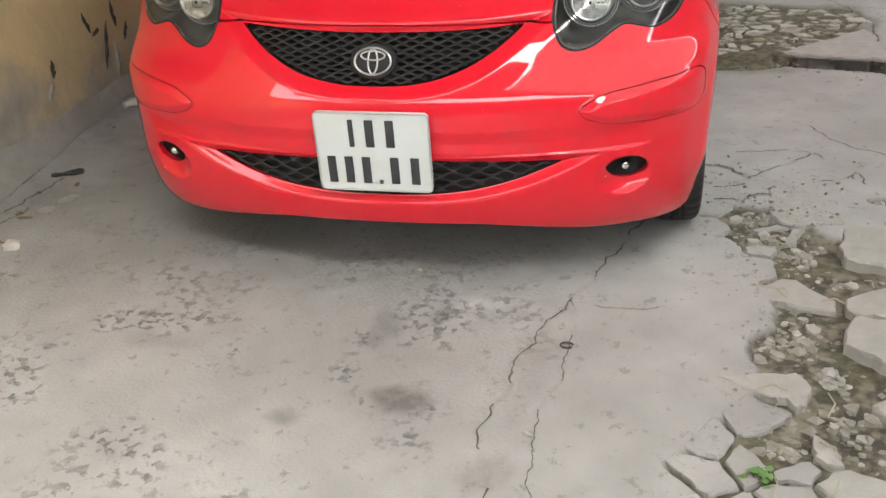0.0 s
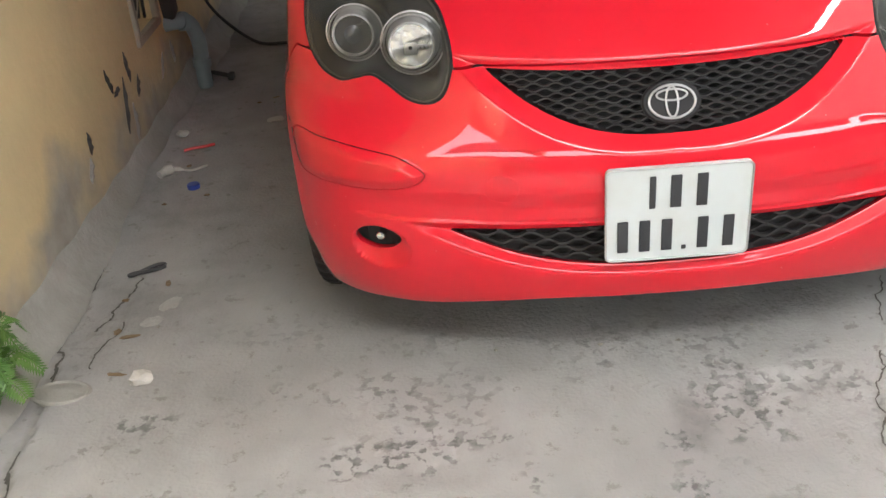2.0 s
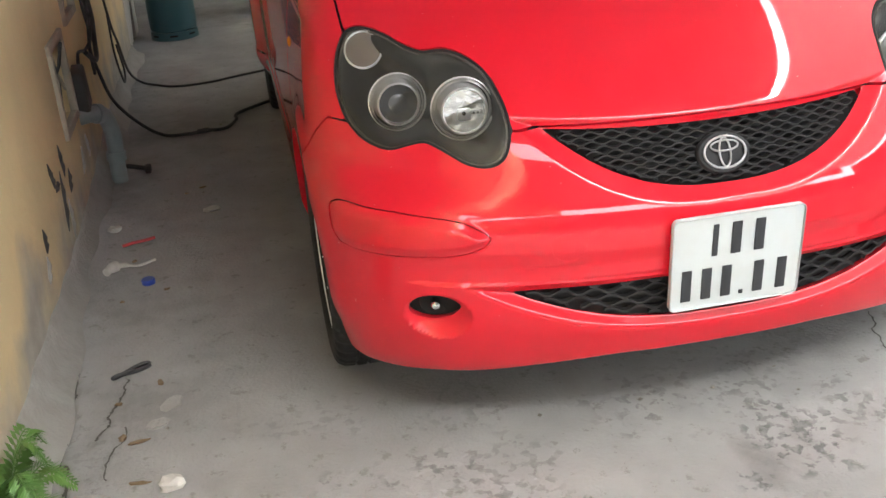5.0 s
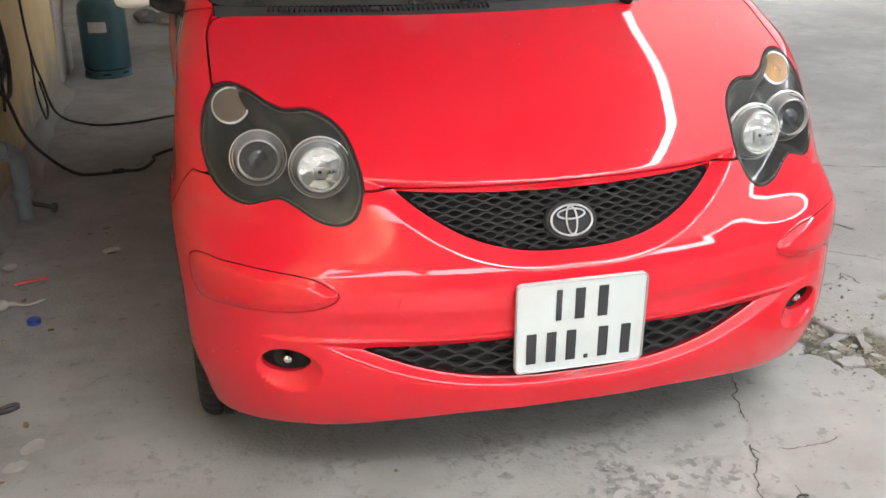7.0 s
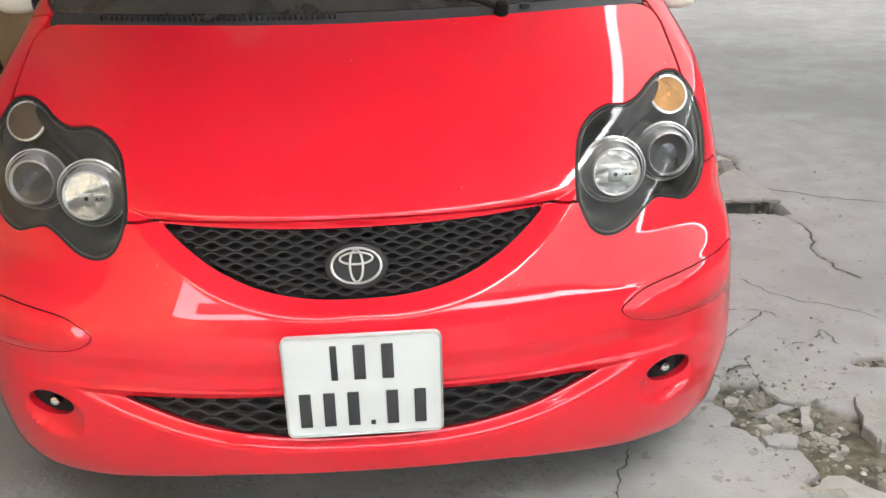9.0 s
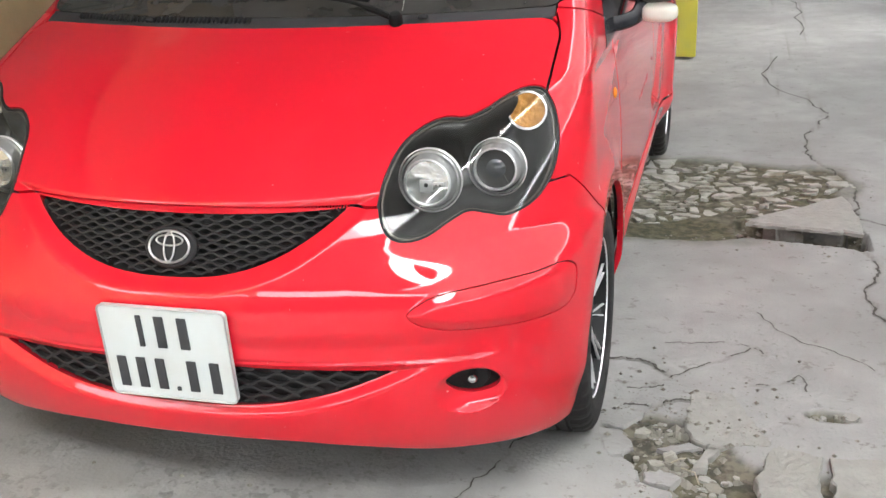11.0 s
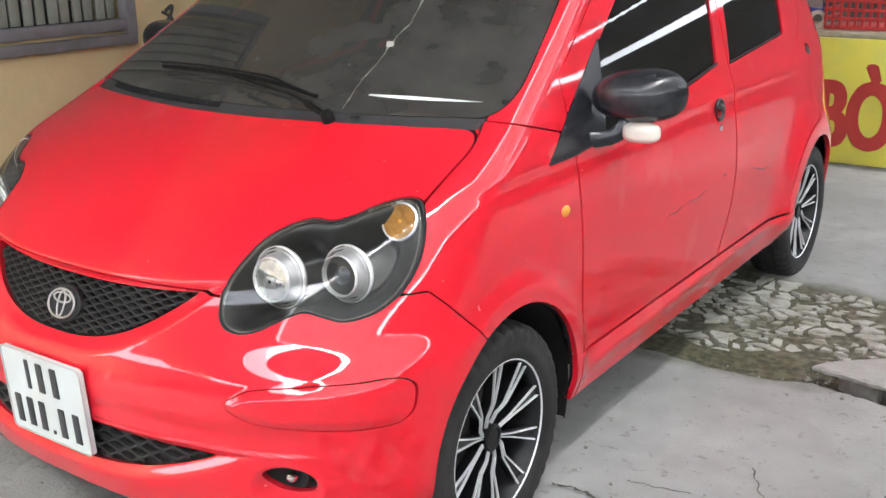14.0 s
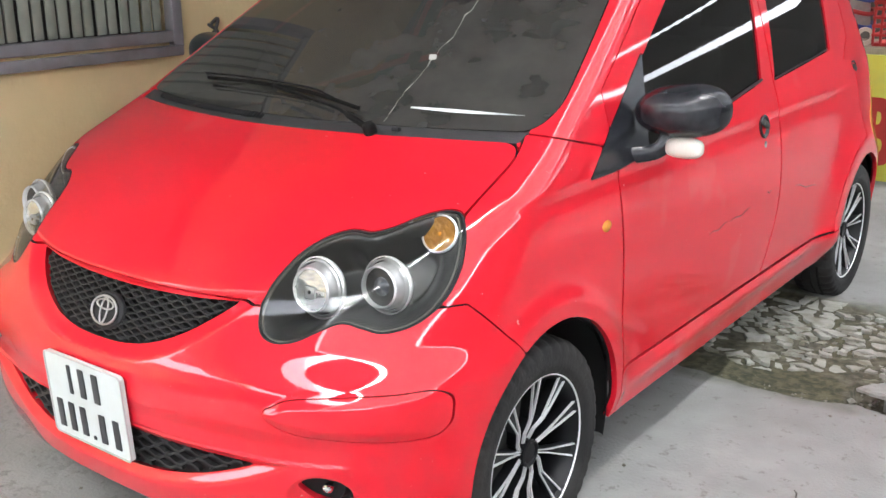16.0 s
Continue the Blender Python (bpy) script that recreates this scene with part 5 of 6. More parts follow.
flat = [(x, y * 1.4) for x, y in scatter(rnd, COBBLED, lambda p: 0.036 + 0.052 * (math.sin(p[0] * 13 + p[1] * 5) * math.sin(p[0] * 4 - p[1] * 9) > 0.0), 3500, 0.012, ((0.25, 1.75), (1.88, 2.80)))]
for s in flat:
    poly = cell(s, flat, 0.12)
    if len(poly) > 2 and rnd.random() > 0.13 and s[1] / 1.4 > 2.08 - 0.05 * math.sin(s[0] * 11):
        poly = [Vector((p.x, p.y / 1.4)) for p in poly]
        slab_piece("paving_stone", poly, -0.06, rnd.uniform(-0.010, 0.003), ground, rnd, 0.005 + 0.008 * rnd.random(), 0.05, 0.005, PAVING)
# dark dirt packed in the cracks: a ragged ribbon down each
rnd = random.Random(21)
verts, faces = [], []
for line, w, d in CRACKS:
    fine = []
    for (ax, ay), (bx, by) in zip(line, line[1:]):
        steps = max(1, int(math.dist((ax, ay), (bx, by)) / 0.012)) if ay < 4 else 2
        fine += [(ax + (bx - ax) * q / steps, ay + (by - ay) * q / steps) for q in range(steps)]
    start = len(verts)
    for (ax, ay), (bx, by) in zip(fine, fine[1:]):
        far = math.dist((ax, ay), (bx, by)) + 1e-9
        ox, oy = -(by - ay) / far, (bx - ax) / far
        i, j = int(np.argmin(np.abs(gx - ax))), int(np.argmin(np.abs(gy - ay)))
        high = float(Z[max(j - 1, 0) * len(gx) + i:(j + 1) * len(gx) + i + 1:len(gx)].max()) + 0.0012
        left_w, right_w = [(w * 0.75 + 0.0004) * abs(rnd.gauss(0.9, 0.5)) + 0.0004 for _ in range(2)]
        verts += [(ax + ox * left_w, ay + oy * left_w, high), (ax - ox * right_w, ay - oy * right_w, high)]
    faces += [(q, q + 1, q + 3, q + 2) for q in range(start, len(verts) - 2, 2) if math.sin(q * 0.13) + math.sin(q * 0.047 + w * 900) > -0.9]
SOOT = material("crack_dirt", (0.06, 0.056, 0.048), 0.95, noise_scale=60, spread=0.5, second=(0.085, 0.078, 0.066), second_scale=14)
tagged(solid("crack_dirt", verts, faces, SOOT), "dark dirt packed into the slab cracks", "dirt", kind="stuff")
# loose gravel and crumbs
rnd = np.random.RandomState(13)
gp = np.concatenate([rnd.uniform((0.72, -1.2), (2.2, 0.72), (2600, 2)), rnd.uniform((0.3, 1.75), (1.75, 2.9), (1400, 2)), rnd.uniform((-1.45, -1.0), (2.0, 3.0), (260, 2)), rnd.normal((0.98, 0.66), (0.16, 0.14), (420, 2)), rnd.normal((1.3, 1.84), (0.2, 0.05), (90, 2)), rnd.normal((0.93, -0.3), (0.07, 0.3), (160, 2)), rnd.normal((0.98, 0.45), (0.06, 0.12), (700, 2)), rnd.normal((1.0, -0.1), (0.07, 0.2), (500, 2))])
in_a, in_b = inside(gp[:, 0], gp[:, 1], BROKEN), inside(gp[:, 0], gp[:, 1], COBBLED)
loose = np.arange(len(gp)) >= 4000
ok = loose | (in_a > -0.03) | (in_b > -0.02)
deep = (in_a > 0.02) | (in_b > 0.02)
verts, faces = [], []
for (x, y), low_bed in zip(gp[ok].tolist(), deep[ok].tolist()):
    r = (rnd.uniform(0.0025, 0.007) if rnd.rand() < 0.8 else rnd.uniform(0.007, 0.020)) * (1 if low_bed else 0.4)
    z, b = (-0.024 if low_bed else 0.001), len(verts)
    for d in ((1, 0, 0), (0, 1, 0), (-1, 0, 0), (0, -1, 0), (0, 0, 1), (0, 0, -1)):
        k = r * rnd.uniform(0.6, 1.3)
        verts.append((x + d[0] * k, y + d[1] * k, z + d[2] * k * 0.7 + r * 0.3))
    faces += [(b + p, b + q, b + 4) for p, q in ((0, 1), (1, 2), (2, 3), (3, 0))] + [(b + q, b + p, b + 5) for p, q in ((0, 1), (1, 2), (2, 3), (3, 0))]
tagged(solid("gravel", verts, faces, PEBBLE), "loose crumbs of broken concrete", "gravel", kind="stuff")
# the broken edge of the next slab, hollow beneath
EDGE = [Vector(p) for p in ((1.12, 1.945), (1.22, 1.925), (1.34, 1.905), (1.45, 1.885), (1.525, 1.87), (1.535, 2.0), (1.515, 2.2), (1.49, 2.30), (1.43, 2.25), (1.35, 2.17), (1.25, 2.09), (1.18, 2.03))]
kerb = slab_piece("kerb", EDGE, 0.031, 0.049, None, random.Random(5), 0.002, 0.008, 0.008, None, 0.97)
BEHIND = [Vector((q.x * 0.94 + 0.09, max(q.y, 2.045))) for q in EDGE[4:]]
slab_piece("kerb_bed", BEHIND, -0.06, 0.032, kerb, random.Random(6), 0.004, 0.0, 0.006, PAVING)
tagged(kerb, "broken concrete slab edge, hollow and dark beneath", "kerb", kind="structure")


# ---- walls ----
def wall_material():
    m = material("ochre_plaster", (0.63, 0.495, 0.265), 0.92, noise_scale=3.5, spread=0.14, bump=0.35, bump_scale=25, second=(0.46, 0.375, 0.225), second_scale=1.6, second_mix=0.6)
    nodes, links = m.node_tree.nodes, m.node_tree.links
    p = nodes["Principled BSDF"]
    base = p.inputs["Base Color"].links[0].from_socket
    place = nodes.new("ShaderNodeTexCoord").outputs["Object"]
    split, wob, add, cut, mix, tone = (nodes.new("ShaderNode" + k) for k in ("SeparateXYZ", "TexNoise", "Math", "MapRange", "Mix", "TexNoise"))
    links.new(place, split.inputs[0]), links.new(place, wob.inputs["Vector"]), links.new(place, tone.inputs["Vector"])
    wob.inputs["Scale"].default_value, wob.inputs["Detail"].default_value = 3.2, 7
    add.operation = "MULTIPLY_ADD"
    links.new(wob.outputs[0], add.inputs[0])
    add.inputs[1].default_value = 0.9
    links.new(split.outputs["Z"], add.inputs[2])
    cut.inputs["From Min"].default_value, cut.inputs["From Max"].default_value = 0.74, 0.50
    links.new(add.outputs[0], cut.inputs["Value"])
    ramp = nodes.new("ShaderNodeMix")
    ramp.data_type = mix.data_type = "RGBA"
    tone.inputs["Scale"].default_value, tone.inputs["Detail"].default_value = 14, 8
    ramp.inputs["A"].default_value, ramp.inputs["B"].default_value = (0.22, 0.20, 0.155, 1), (0.42, 0.395, 0.34, 1)
    links.new(tone.outputs[0], ramp.inputs["Factor"])
    links.new(cut.outputs[0], mix.inputs["Factor"])
    links.new(base, mix.inputs["A"]), links.new(ramp.outputs["Result"], mix.inputs["B"])
    links.new(mix.outputs["Result"], p.inputs["Base Color"])
    return m


PLASTER = wall_material()
CEMENT = material("bare_cement", (0.27, 0.26, 0.235), 0.9, noise_scale=16, spread=0.3, bump=0.5, bump_scale=60, second=(0.20, 0.19, 0.165), second_scale=4)


def wall_with_holes(name, x_face, thick, y0, y1, z1, holes_yz):
    """A wall along y whose face is at x_face, with square openings through it."""
    ys = sorted({y0, y1, *[h[0] for h in holes_yz], *[h[1] for h in holes_yz]})
    zs = sorted({0.0, z1, *[h[2] for h in holes_yz], *[h[3] for h in holes_yz]})
    bm = bmesh.new()

    def open_at(y, z):
        return any(h[0] < y < h[1] and h[2] < z < h[3] for h in holes_yz)
    full = {(i, j): not open_at((ys[i] + ys[i + 1]) / 2, (zs[j] + zs[j + 1]) / 2) for i in range(len(ys) - 1) for j in range(len(zs) - 1)}

    def quad(*p):
        bm.faces.new([bm.verts.new(q) for q in p])
    for (i, j), on in full.items():
        if not on:
            continue
        a, b, c, d = ys[i], ys[i + 1], zs[j], zs[j + 1]
        quad((x_face, a, c), (x_face, b, c), (x_face, b, d), (x_face, a, d))
        quad((x_face - thick, b, c), (x_face - thick, a, c), (x_face - thick, a, d), (x_face - thick, b, d))
        for (k, l), p, q in (((i - 1, j), (a, c), (a, d)), ((i + 1, j), (b, d), (b, c)), ((i, j - 1), (b, c), (a, c)), ((i, j + 1), (a, d), (b, d))):
            if not full.get((k, l), False):
                quad((x_face, *p), (x_face, *q), (x_face - thick, *q), (x_face - thick, *p))
    bmesh.ops.remove_doubles(bm, verts=bm.verts, dist=0.0001)
    return part(name, bm, PLASTER, smooth=False)


WALL_X = -1.50
wall = wall_with_holes("wall_west", WALL_X, 0.22, -1.5, 4.36, 3.3, [(-0.40, 1.49, 1.03, 2.2), (1.70, 1.96, 0.355, 0.62), (2.15, 2.40, 0.64, 0.925)])
tagged(wall, "ochre plastered wall, stained and peeling near the ground", "wall", kind="structure")
# unseen lintel and low wall, added so a slot between them lets light in
part("wall_lintel_west", box((0.22, 4.85, 1.2), (WALL_X - 0.112, -3.93, 2.7), 0.01), PLASTER)["kind"] = "structure"
low = part("wall_low", box((0.22, 4.85, 1.0), (WALL_X - 0.112, -3.93, 0.5), 0.01), PLASTER)
tagged(low, "unseen low ochre wall, added to frame an opening for light", "wall", kind="structure")
# sloped cement foot along the wall
n = 240
ys = np.linspace(-5, 4.36, n)
verts, faces = [], []
for k, y in enumerate(ys):
    w, h = 0.060 + 0.02 * math.sin(y * 3.1) + 0.008 * math.sin(y * 17), 0.085 + 0.02 * math.sin(y * 2.3 + 1) + 0.006 * math.sin(y * 23)
    verts += [(WALL_X - 0.02, y, -0.03), (WALL_X + w, y, -0.03), (WALL_X + w * 0.97, y, 0.006), (WALL_X + w * 0.35, y, h * 0.45), (WALL_X + 0.006, y, h), (WALL_X - 0.02, y, h)]
    if k:
        b = 6 * k
        faces += [(b - 6 + q, b - 5 + q, b + 1 + q, b + q) for q in range(5)]
tagged(solid("wall_foot", verts, faces, CEMENT, smooth=True), "sloped cement foot along the wall", "skirting", kind="structure")
part("wall_recess", box((0.2, 15.2, 3.3), (-2.72, 11.9, 1.65)), PLASTER)["kind"] = "structure"
part("wall_return", box((1.1, 0.15, 3.3), (-2.09, 4.28, 1.65)), PLASTER)["kind"] = "structure"

# ---- unseen roofs over the yard and walls round it, added to shape the light ----
SHEET = material("roof_sheet", (0.30, 0.31, 0.32), 0.6, noise_scale=3, spread=0.2)
PALE = material("grey_plaster", (0.16, 0.155, 0.145), 0.9, noise_scale=2, spread=0.25)
MILKY = bpy.data.materials.new("milky_sheet")
MILKY.use_nodes = True
mn, ml = MILKY.node_tree.nodes, MILKY.node_tree.links
mn.remove(mn["Principled BSDF"])
thin, face_on, both = mn.new("ShaderNodeBsdfTranslucent"), mn.new("ShaderNodeBsdfDiffuse"), mn.new("ShaderNodeMixShader")
thin.inputs[0].default_value, face_on.inputs[0].default_value = (0.14, 0.143, 0.14, 1), (0.55, 0.55, 0.53, 1)
both.inputs[0].default_value = 0.40
ml.new(thin.outputs[0], both.inputs[1]), ml.new(face_on.outputs[0], both.inputs[2]), ml.new(both.outputs[0], mn["Material Output"].inputs[0])


def corrugated(name, x0, x1, runs, height, fall, mat, label):
    verts, faces = [], []
    xs = np.arange(x0, x1, 0.03)
    for y0, y1 in runs:
        b = len(verts)
        for x in xs:
            z = height - fall * (x - x0) + 0.007 * math.sin(x * 2 * math.pi / 0.18)
            verts += [(x, y0, z), (x, y1, z)]
        faces += [(b + 2 * k, b + 2 * k + 1, b + 2 * k + 3, b + 2 * k + 2) for k in range(len(xs) - 1)]
    tagged(solid(name, verts, faces, mat, smooth=True), label, "roof", kind="structure")


# gaps left between the sheets set the bright strips reflected in the paint
corrugated("ceiling", -1.75, 1.70, ((-6.0, -2.75), (-1.95, 14.4)), 3.35, 0.05, SHEET, "unseen grey corrugated sheet roof over the parked car, added to shape the light")
corrugated("ceiling_milky", 1.95, 7.6, ((-6.0, 5.5),), 3.45, 0.02, MILKY, "unseen milky sheet over the yard, added to soften the daylight")
corrugated("ceiling_far", 1.80, 7.6, ((5.75, 8.2), (8.4, 10.9), (11.1, 14.4)), 3.45, 0.02, SHEET, "unseen grey corrugated sheet at the far end of the yard, added to block light")
corrugated("ceiling_recess", -2.85, -1.75, ((4.26, 14.4),), 3.40, 0.05, SHEET, "unseen grey corrugated sheet over the recess, added to block light")
part("wall_south", box((16, 0.3, 2.0), (2, -6.2, 1.0)), PALE)["kind"] = "structure"
part("wall_lintel", box((11, 0.3, 1.0), (1.5, -6.2, 3.22)), PALE)["kind"] = "structure"
part("wall_east", box((0.3, 26, 3.2), (7.8, 7, 1.6)), PALE)["kind"] = "structure"
part("wall_north", box((16, 0.3, 3.2), (5, 14.6, 1.6)), PALE)["kind"] = "structure"

# ---- things along the wall ----
STEEL = material("painted_steel", (0.20, 0.19, 0.20), 0.5, noise_scale=14, spread=0.2, second=(0.12, 0.10, 0.09), second_scale=6)
SLAT = material("grey_green_slat", (0.22, 0.23, 0.19), 0.7, noise_scale=10, spread=0.3)
CABLE = material("black_cable", (0.02, 0.02, 0.02), 0.6)
PVC = material("grey_pvc", (0.17, 0.20, 0.20), 0.5, noise_scale=20, spread=0.2)
WOOD = material("weathered_wood", (0.33, 0.29, 0.22), 0.85, noise_scale=30, spread=0.3)
fx = WALL_X + 0.012
window = tagged(part("window_grille", box((0.06, 2.0, 0.040), (fx, 0.52, 0.99), 0.006), STEEL), "grey steel window frame with upright slats in the wall", "window")
part("rail", box((0.05, 2.0, 0.045), (fx - 0.01, 0.52, 1.045), 0.006), STEEL, window)
part("rail", box((0.05, 2.0, 0.05), (fx - 0.01, 0.53, 2.20), 0.006), STEEL, window)
for y in (-0.45, 1.505):
    part("stile", box((0.055, 0.05, 1.22), (fx - 0.006, y, 1.61), 0.006), STEEL, window)
for k, y in enumerate(np.arange(-0.38, 1.46, 0.052)):
    part("slat", box((0.012, 0.040, 1.12), (fx - 0.022 - 0.006 * (k % 2), y, 1.63), 0.004, pose(0, 0, 0, 0, 0, 6 * ((k % 3) - 1))), SLAT, window)
# flat dark sheet in place of the unlit room behind the slats
tagged(part("window_recess", box((0.02, 2.0, 1.3), (WALL_X - 0.20, 0.55, 1.6)), TRIM), "dark sheet standing in for the unlit room behind the window slats", "window", kind="structure")

for y0, y1, z0, z1 in ((1.70, 1.96, 0.355, 0.62), (2.15, 2.40, 0.64, 0.925)):
    vent = tagged(part("wall_vent", join(box((0.024, y1 - y0 + 0.05, 0.03), (WALL_X + 0.002, (y0 + y1) / 2, z0 - 0.008), 0.004), box((0.024, y1 - y0 + 0.05, 0.03), (WALL_X + 0.002, (y0 + y1) / 2, z1 + 0.008), 0.004), box((0.024, 0.03, z1 - z0 + 0.02), (WALL_X + 0.002, y0 - 0.008, (z0 + z1) / 2), 0.004), box((0.024, 0.03, z1 - z0 + 0.02), (WALL_X + 0.002, y1 + 0.008, (z0 + z1) / 2), 0.004)), WOOD), "pale wooden vent frame stuffed with dark sticks", "vent", "wall vents")
    rnd = random.Random(int(y0 * 100))
    for k in range(9):
        a = Vector((WALL_X - 0.02 + rnd.uniform(-0.02, 0.02), rnd.uniform(y0, y1), z0 + rnd.uniform(0, 0.15)))
        c = Vector((WALL_X - 0.01 + rnd.uniform(-0.02, 0.03), rnd.uniform(y0, y1), z1 - rnd.uniform(0, 0.15)))
        part("stick", tube([a, a.lerp(c, 0.5) + Vector((0.01, rnd.uniform(-0.03, 0.03), 0)), c], 0.006, 6), TRIM if k % 3 else WOOD, vent)
    # near-black sheet paints the shade deep in the vent
    part("backing", box((0.01, y1 - y0, z1 - z0), (WALL_X - 0.10, (y0 + y1) / 2, (z0 + z1) / 2)), DARK, vent)

# drain pipe with its elbow
drain = bend([(-1.53, 2.05, 0.300), (-1.47, 2.10, 0.298), (-1.43, 2.15, 0.275), (-1.415, 2.18, 0.19), (-1.42, 2.18, 0.09), (-1.422, 2.18, 0.004)], 6)
pipe = tagged(part("drain_pipe", tube(drain, 0.030, 16), PVC), "grey plastic drain pipe with an elbow out of the wall", "pipe")
for k in (8, 22):
    part("collar", tube([drain[k], drain[k + 2]], 0.037, 16), PVC, pipe)
part("clamp", box((0.05, 0.09, 0.16), (-1.482, 2.09, 0.40), 0.012, pose(0, 0, 0, 12)), TRIM, pipe, "rusty dark bracket")
tap = tagged(part("standpipe", join(tube([(-1.415, 2.25, 0.0), (-1.41, 2.25, 0.04), (-1.385, 2.22, 0.045), (-1.32, 2.185, 0.040)], 0.009, 8), box((0.024, 0.042, 0.028), (-1.312, 2.18, 0.039), 0.006)), TRIM), "small rusty pipe stub lying at the wall foot", "pipe")

# cables and hose
def cable(points, radius, label, thick=8):
    return tagged(part("cable", tube(bend(points, 8), radius, thick), CABLE), label, "cable", "cables along the wall")


cable([(-1.49, 2.60, 1.8), (-1.48, 2.62, 0.82), (-1.47, 2.56, 0.53), (-1.465, 2.41, 0.47), (-1.46, 2.48, 0.37), (-1.44, 2.60, 0.21), (-1.36, 2.67, 0.08), (-1.27, 2.675, 0.016), (-1.17, 2.67, 0.010), (-1.10, 2.68, 0.012), (-1.01, 2.68, 0.012), (-0.96, 2.80, 0.010), (-0.93, 2.92, 0.010), (-0.6, 3.2, 0.010)], 0.007, "black cable sagging from the wall to the ground")
knot = tagged(part("cable_joint", tube([(-1.13, 2.676, 0.012), (-1.08, 2.68, 0.013)], 0.011, 8), CABLE), "taped joint in the black cable", "cable")
cable([(-1.49, 3.20, 1.8), (-1.48, 3.23, 0.72), (-1.47, 3.27, 0.42), (-1.465, 3.40, 0.28), (-1.46, 3.58, 0.10), (-1.42, 3.68, 0.014), (-1.33, 3.58, 0.010), (-1.23, 3.51, 0.010), (-1.07, 3.52, 0.010), (-0.91, 3.59, 0.010), (-0.5, 3.75, 0.010)], 0.006, "black cable running down the wall and under the car")
cable([(-1.475, 3.27, 0.44), (-1.47, 3.23, 0.26), (-1.465, 3.36, 0.10), (-1.465, 3.45, 0.14), (-1.47, 3.36, 0.28)], 0.005, "loop of black cable hanging on the wall")
cable([(-1.485, 2.54, 1.05), (-1.475, 2.50, 0.66), (-1.46, 2.45, 0.52), (-1.475, 2.37, 0.48), (-1.475, 2.15, 0.51), (-1.475, 2.10, 0.42), (-1.475, 2.08, 0.33)], 0.006, "tangle of black cable ends on the wall")
cable([(-1.485, 2.62, 0.78), (-1.45, 2.52, 0.60), (-1.465, 2.60, 0.48), (-1.455, 2.45, 0.42), (-1.47, 2.31, 0.48)], 0.010, "tangle of black cable ends on the wall")
cable([(-1.48, 2.50, 0.74), (-1.45, 2.40, 0.66), (-1.46, 2.52, 0.58), (-1.45, 2.36, 0.55), (-1.47, 2.44, 0.44), (-1.45, 2.30, 0.40)], 0.006, "tangle of black cable ends on the wall")
tagged(part("wire_tuft", join(tube(bend([(-1.51, 1.68, 1.01), (-1.48, 1.70, 1.05), (-1.49, 1.73, 1.10), (-1.50, 1.70, 1.08)], 5), 0.008, 6), tube(bend([(-1.51, 1.74, 1.00), (-1.485, 1.72, 1.05), (-1.495, 1.68, 1.08)], 5), 0.007, 6)), TRIM), "dark tuft of wire sticking out of the wall", "wire")
# scars in the plaster
rnd = random.Random(4)
for y, z, l, tilt_by in ((1.31, 0.340, 0.10, 115), (1.42, 0.220, 0.19, 70), (1.51, 0.320, 0.11, 95), (1.48, 0.140, 0.13, 80), (1.58, 0.230, 0.08, 60), (1.91, 0.190, 0.10, 55), (2.08, 0.190, 0.09, 100), (1.03, 0.250, 0.07, 85), (0.99, 0.180, 0.08, 60), (1.36, 0.290, 0.05, 20)):
    t = radians(tilt_by)
    pts = [(WALL_X + 0.001, y + (k / 6 - 0.5) * l * math.cos(t) + rnd.uniform(-0.006, 0.006), z + (k / 6 - 0.5) * l * math.sin(t)) for k in range(7)]
    tagged(part("plaster_scar", tube(pts, [0.002, 0.006, 0.010, 0.007, 0.010, 0.005, 0.002], 6), CEMENT if rnd.random() < 0.4 else TRIM), "dark scar torn into the wall plaster", "scar", kind="structure")

# ---- fern at the wall foot ----
LEAF = material("fern_green", (0.07, 0.16, 0.03), 0.5, noise_scale=20, spread=0.4, second=(0.12, 0.17, 0.04), second_scale=9)
fern = tagged(new("fern"), "fresh green fern growing at the foot of the wall", "plant")
fern.location = (-1.475, 0.05, 0.02)
rnd = random.Random(8)
for k in range(13):
    head_to = radians(-75 + 150 * k / 12 + rnd.uniform(-8, 8))
    reach, rise = rnd.uniform(0.05, 0.10), rnd.uniform(0.10, 0.22)
    stem = bend([(0, 0, 0), (0.35 * reach * math.cos(head_to), 0.35 * reach * math.sin(head_to), 0.65 * rise), (reach * math.cos(head_to), reach * math.sin(head_to), rise), (1.45 * reach * math.cos(head_to), 1.45 * reach * math.sin(head_to), rise * 0.72)], 8)
    verts, faces = [], []
    for n, p in enumerate(stem[2:-1]):
        p, q = Vector(p), Vector(stem[n + 3])
        way = (q - p).normalized()
        side = way.cross(Vector((0, 0, 1))).normalized()
        size = 0.034 * math.sin(math.pi * (n + 2) / (len(stem) + 1)) + 0.006
        for s in (-1, 1):
            b = len(verts)
            tip = p + side * s * size + way * size * 0.5 + Vector((0, 0, -0.15 * size))
            half = p.lerp(tip, 0.5)
            verts += [p, half + way * 0.005 + Vector((0, 0, 0.002)), tip, half - way * 0.005]
            faces.append((b, b + 1, b + 2, b + 3))
    bm = tube([tuple(p) for p in stem], 0.0016, 5)
    mesh = bpy.data.meshes.new("leaflets")
    mesh.from_pydata(verts, [], faces)
    bm.from_mesh(mesh)
    bpy.data.meshes.remove(mesh)
    part("frond", bm, LEAF, fern, smooth=False)
weed = tagged(new("weed"), "small pale green weed between broken slabs", "plant")
weed.location = (0.885, -0.555, -0.02)
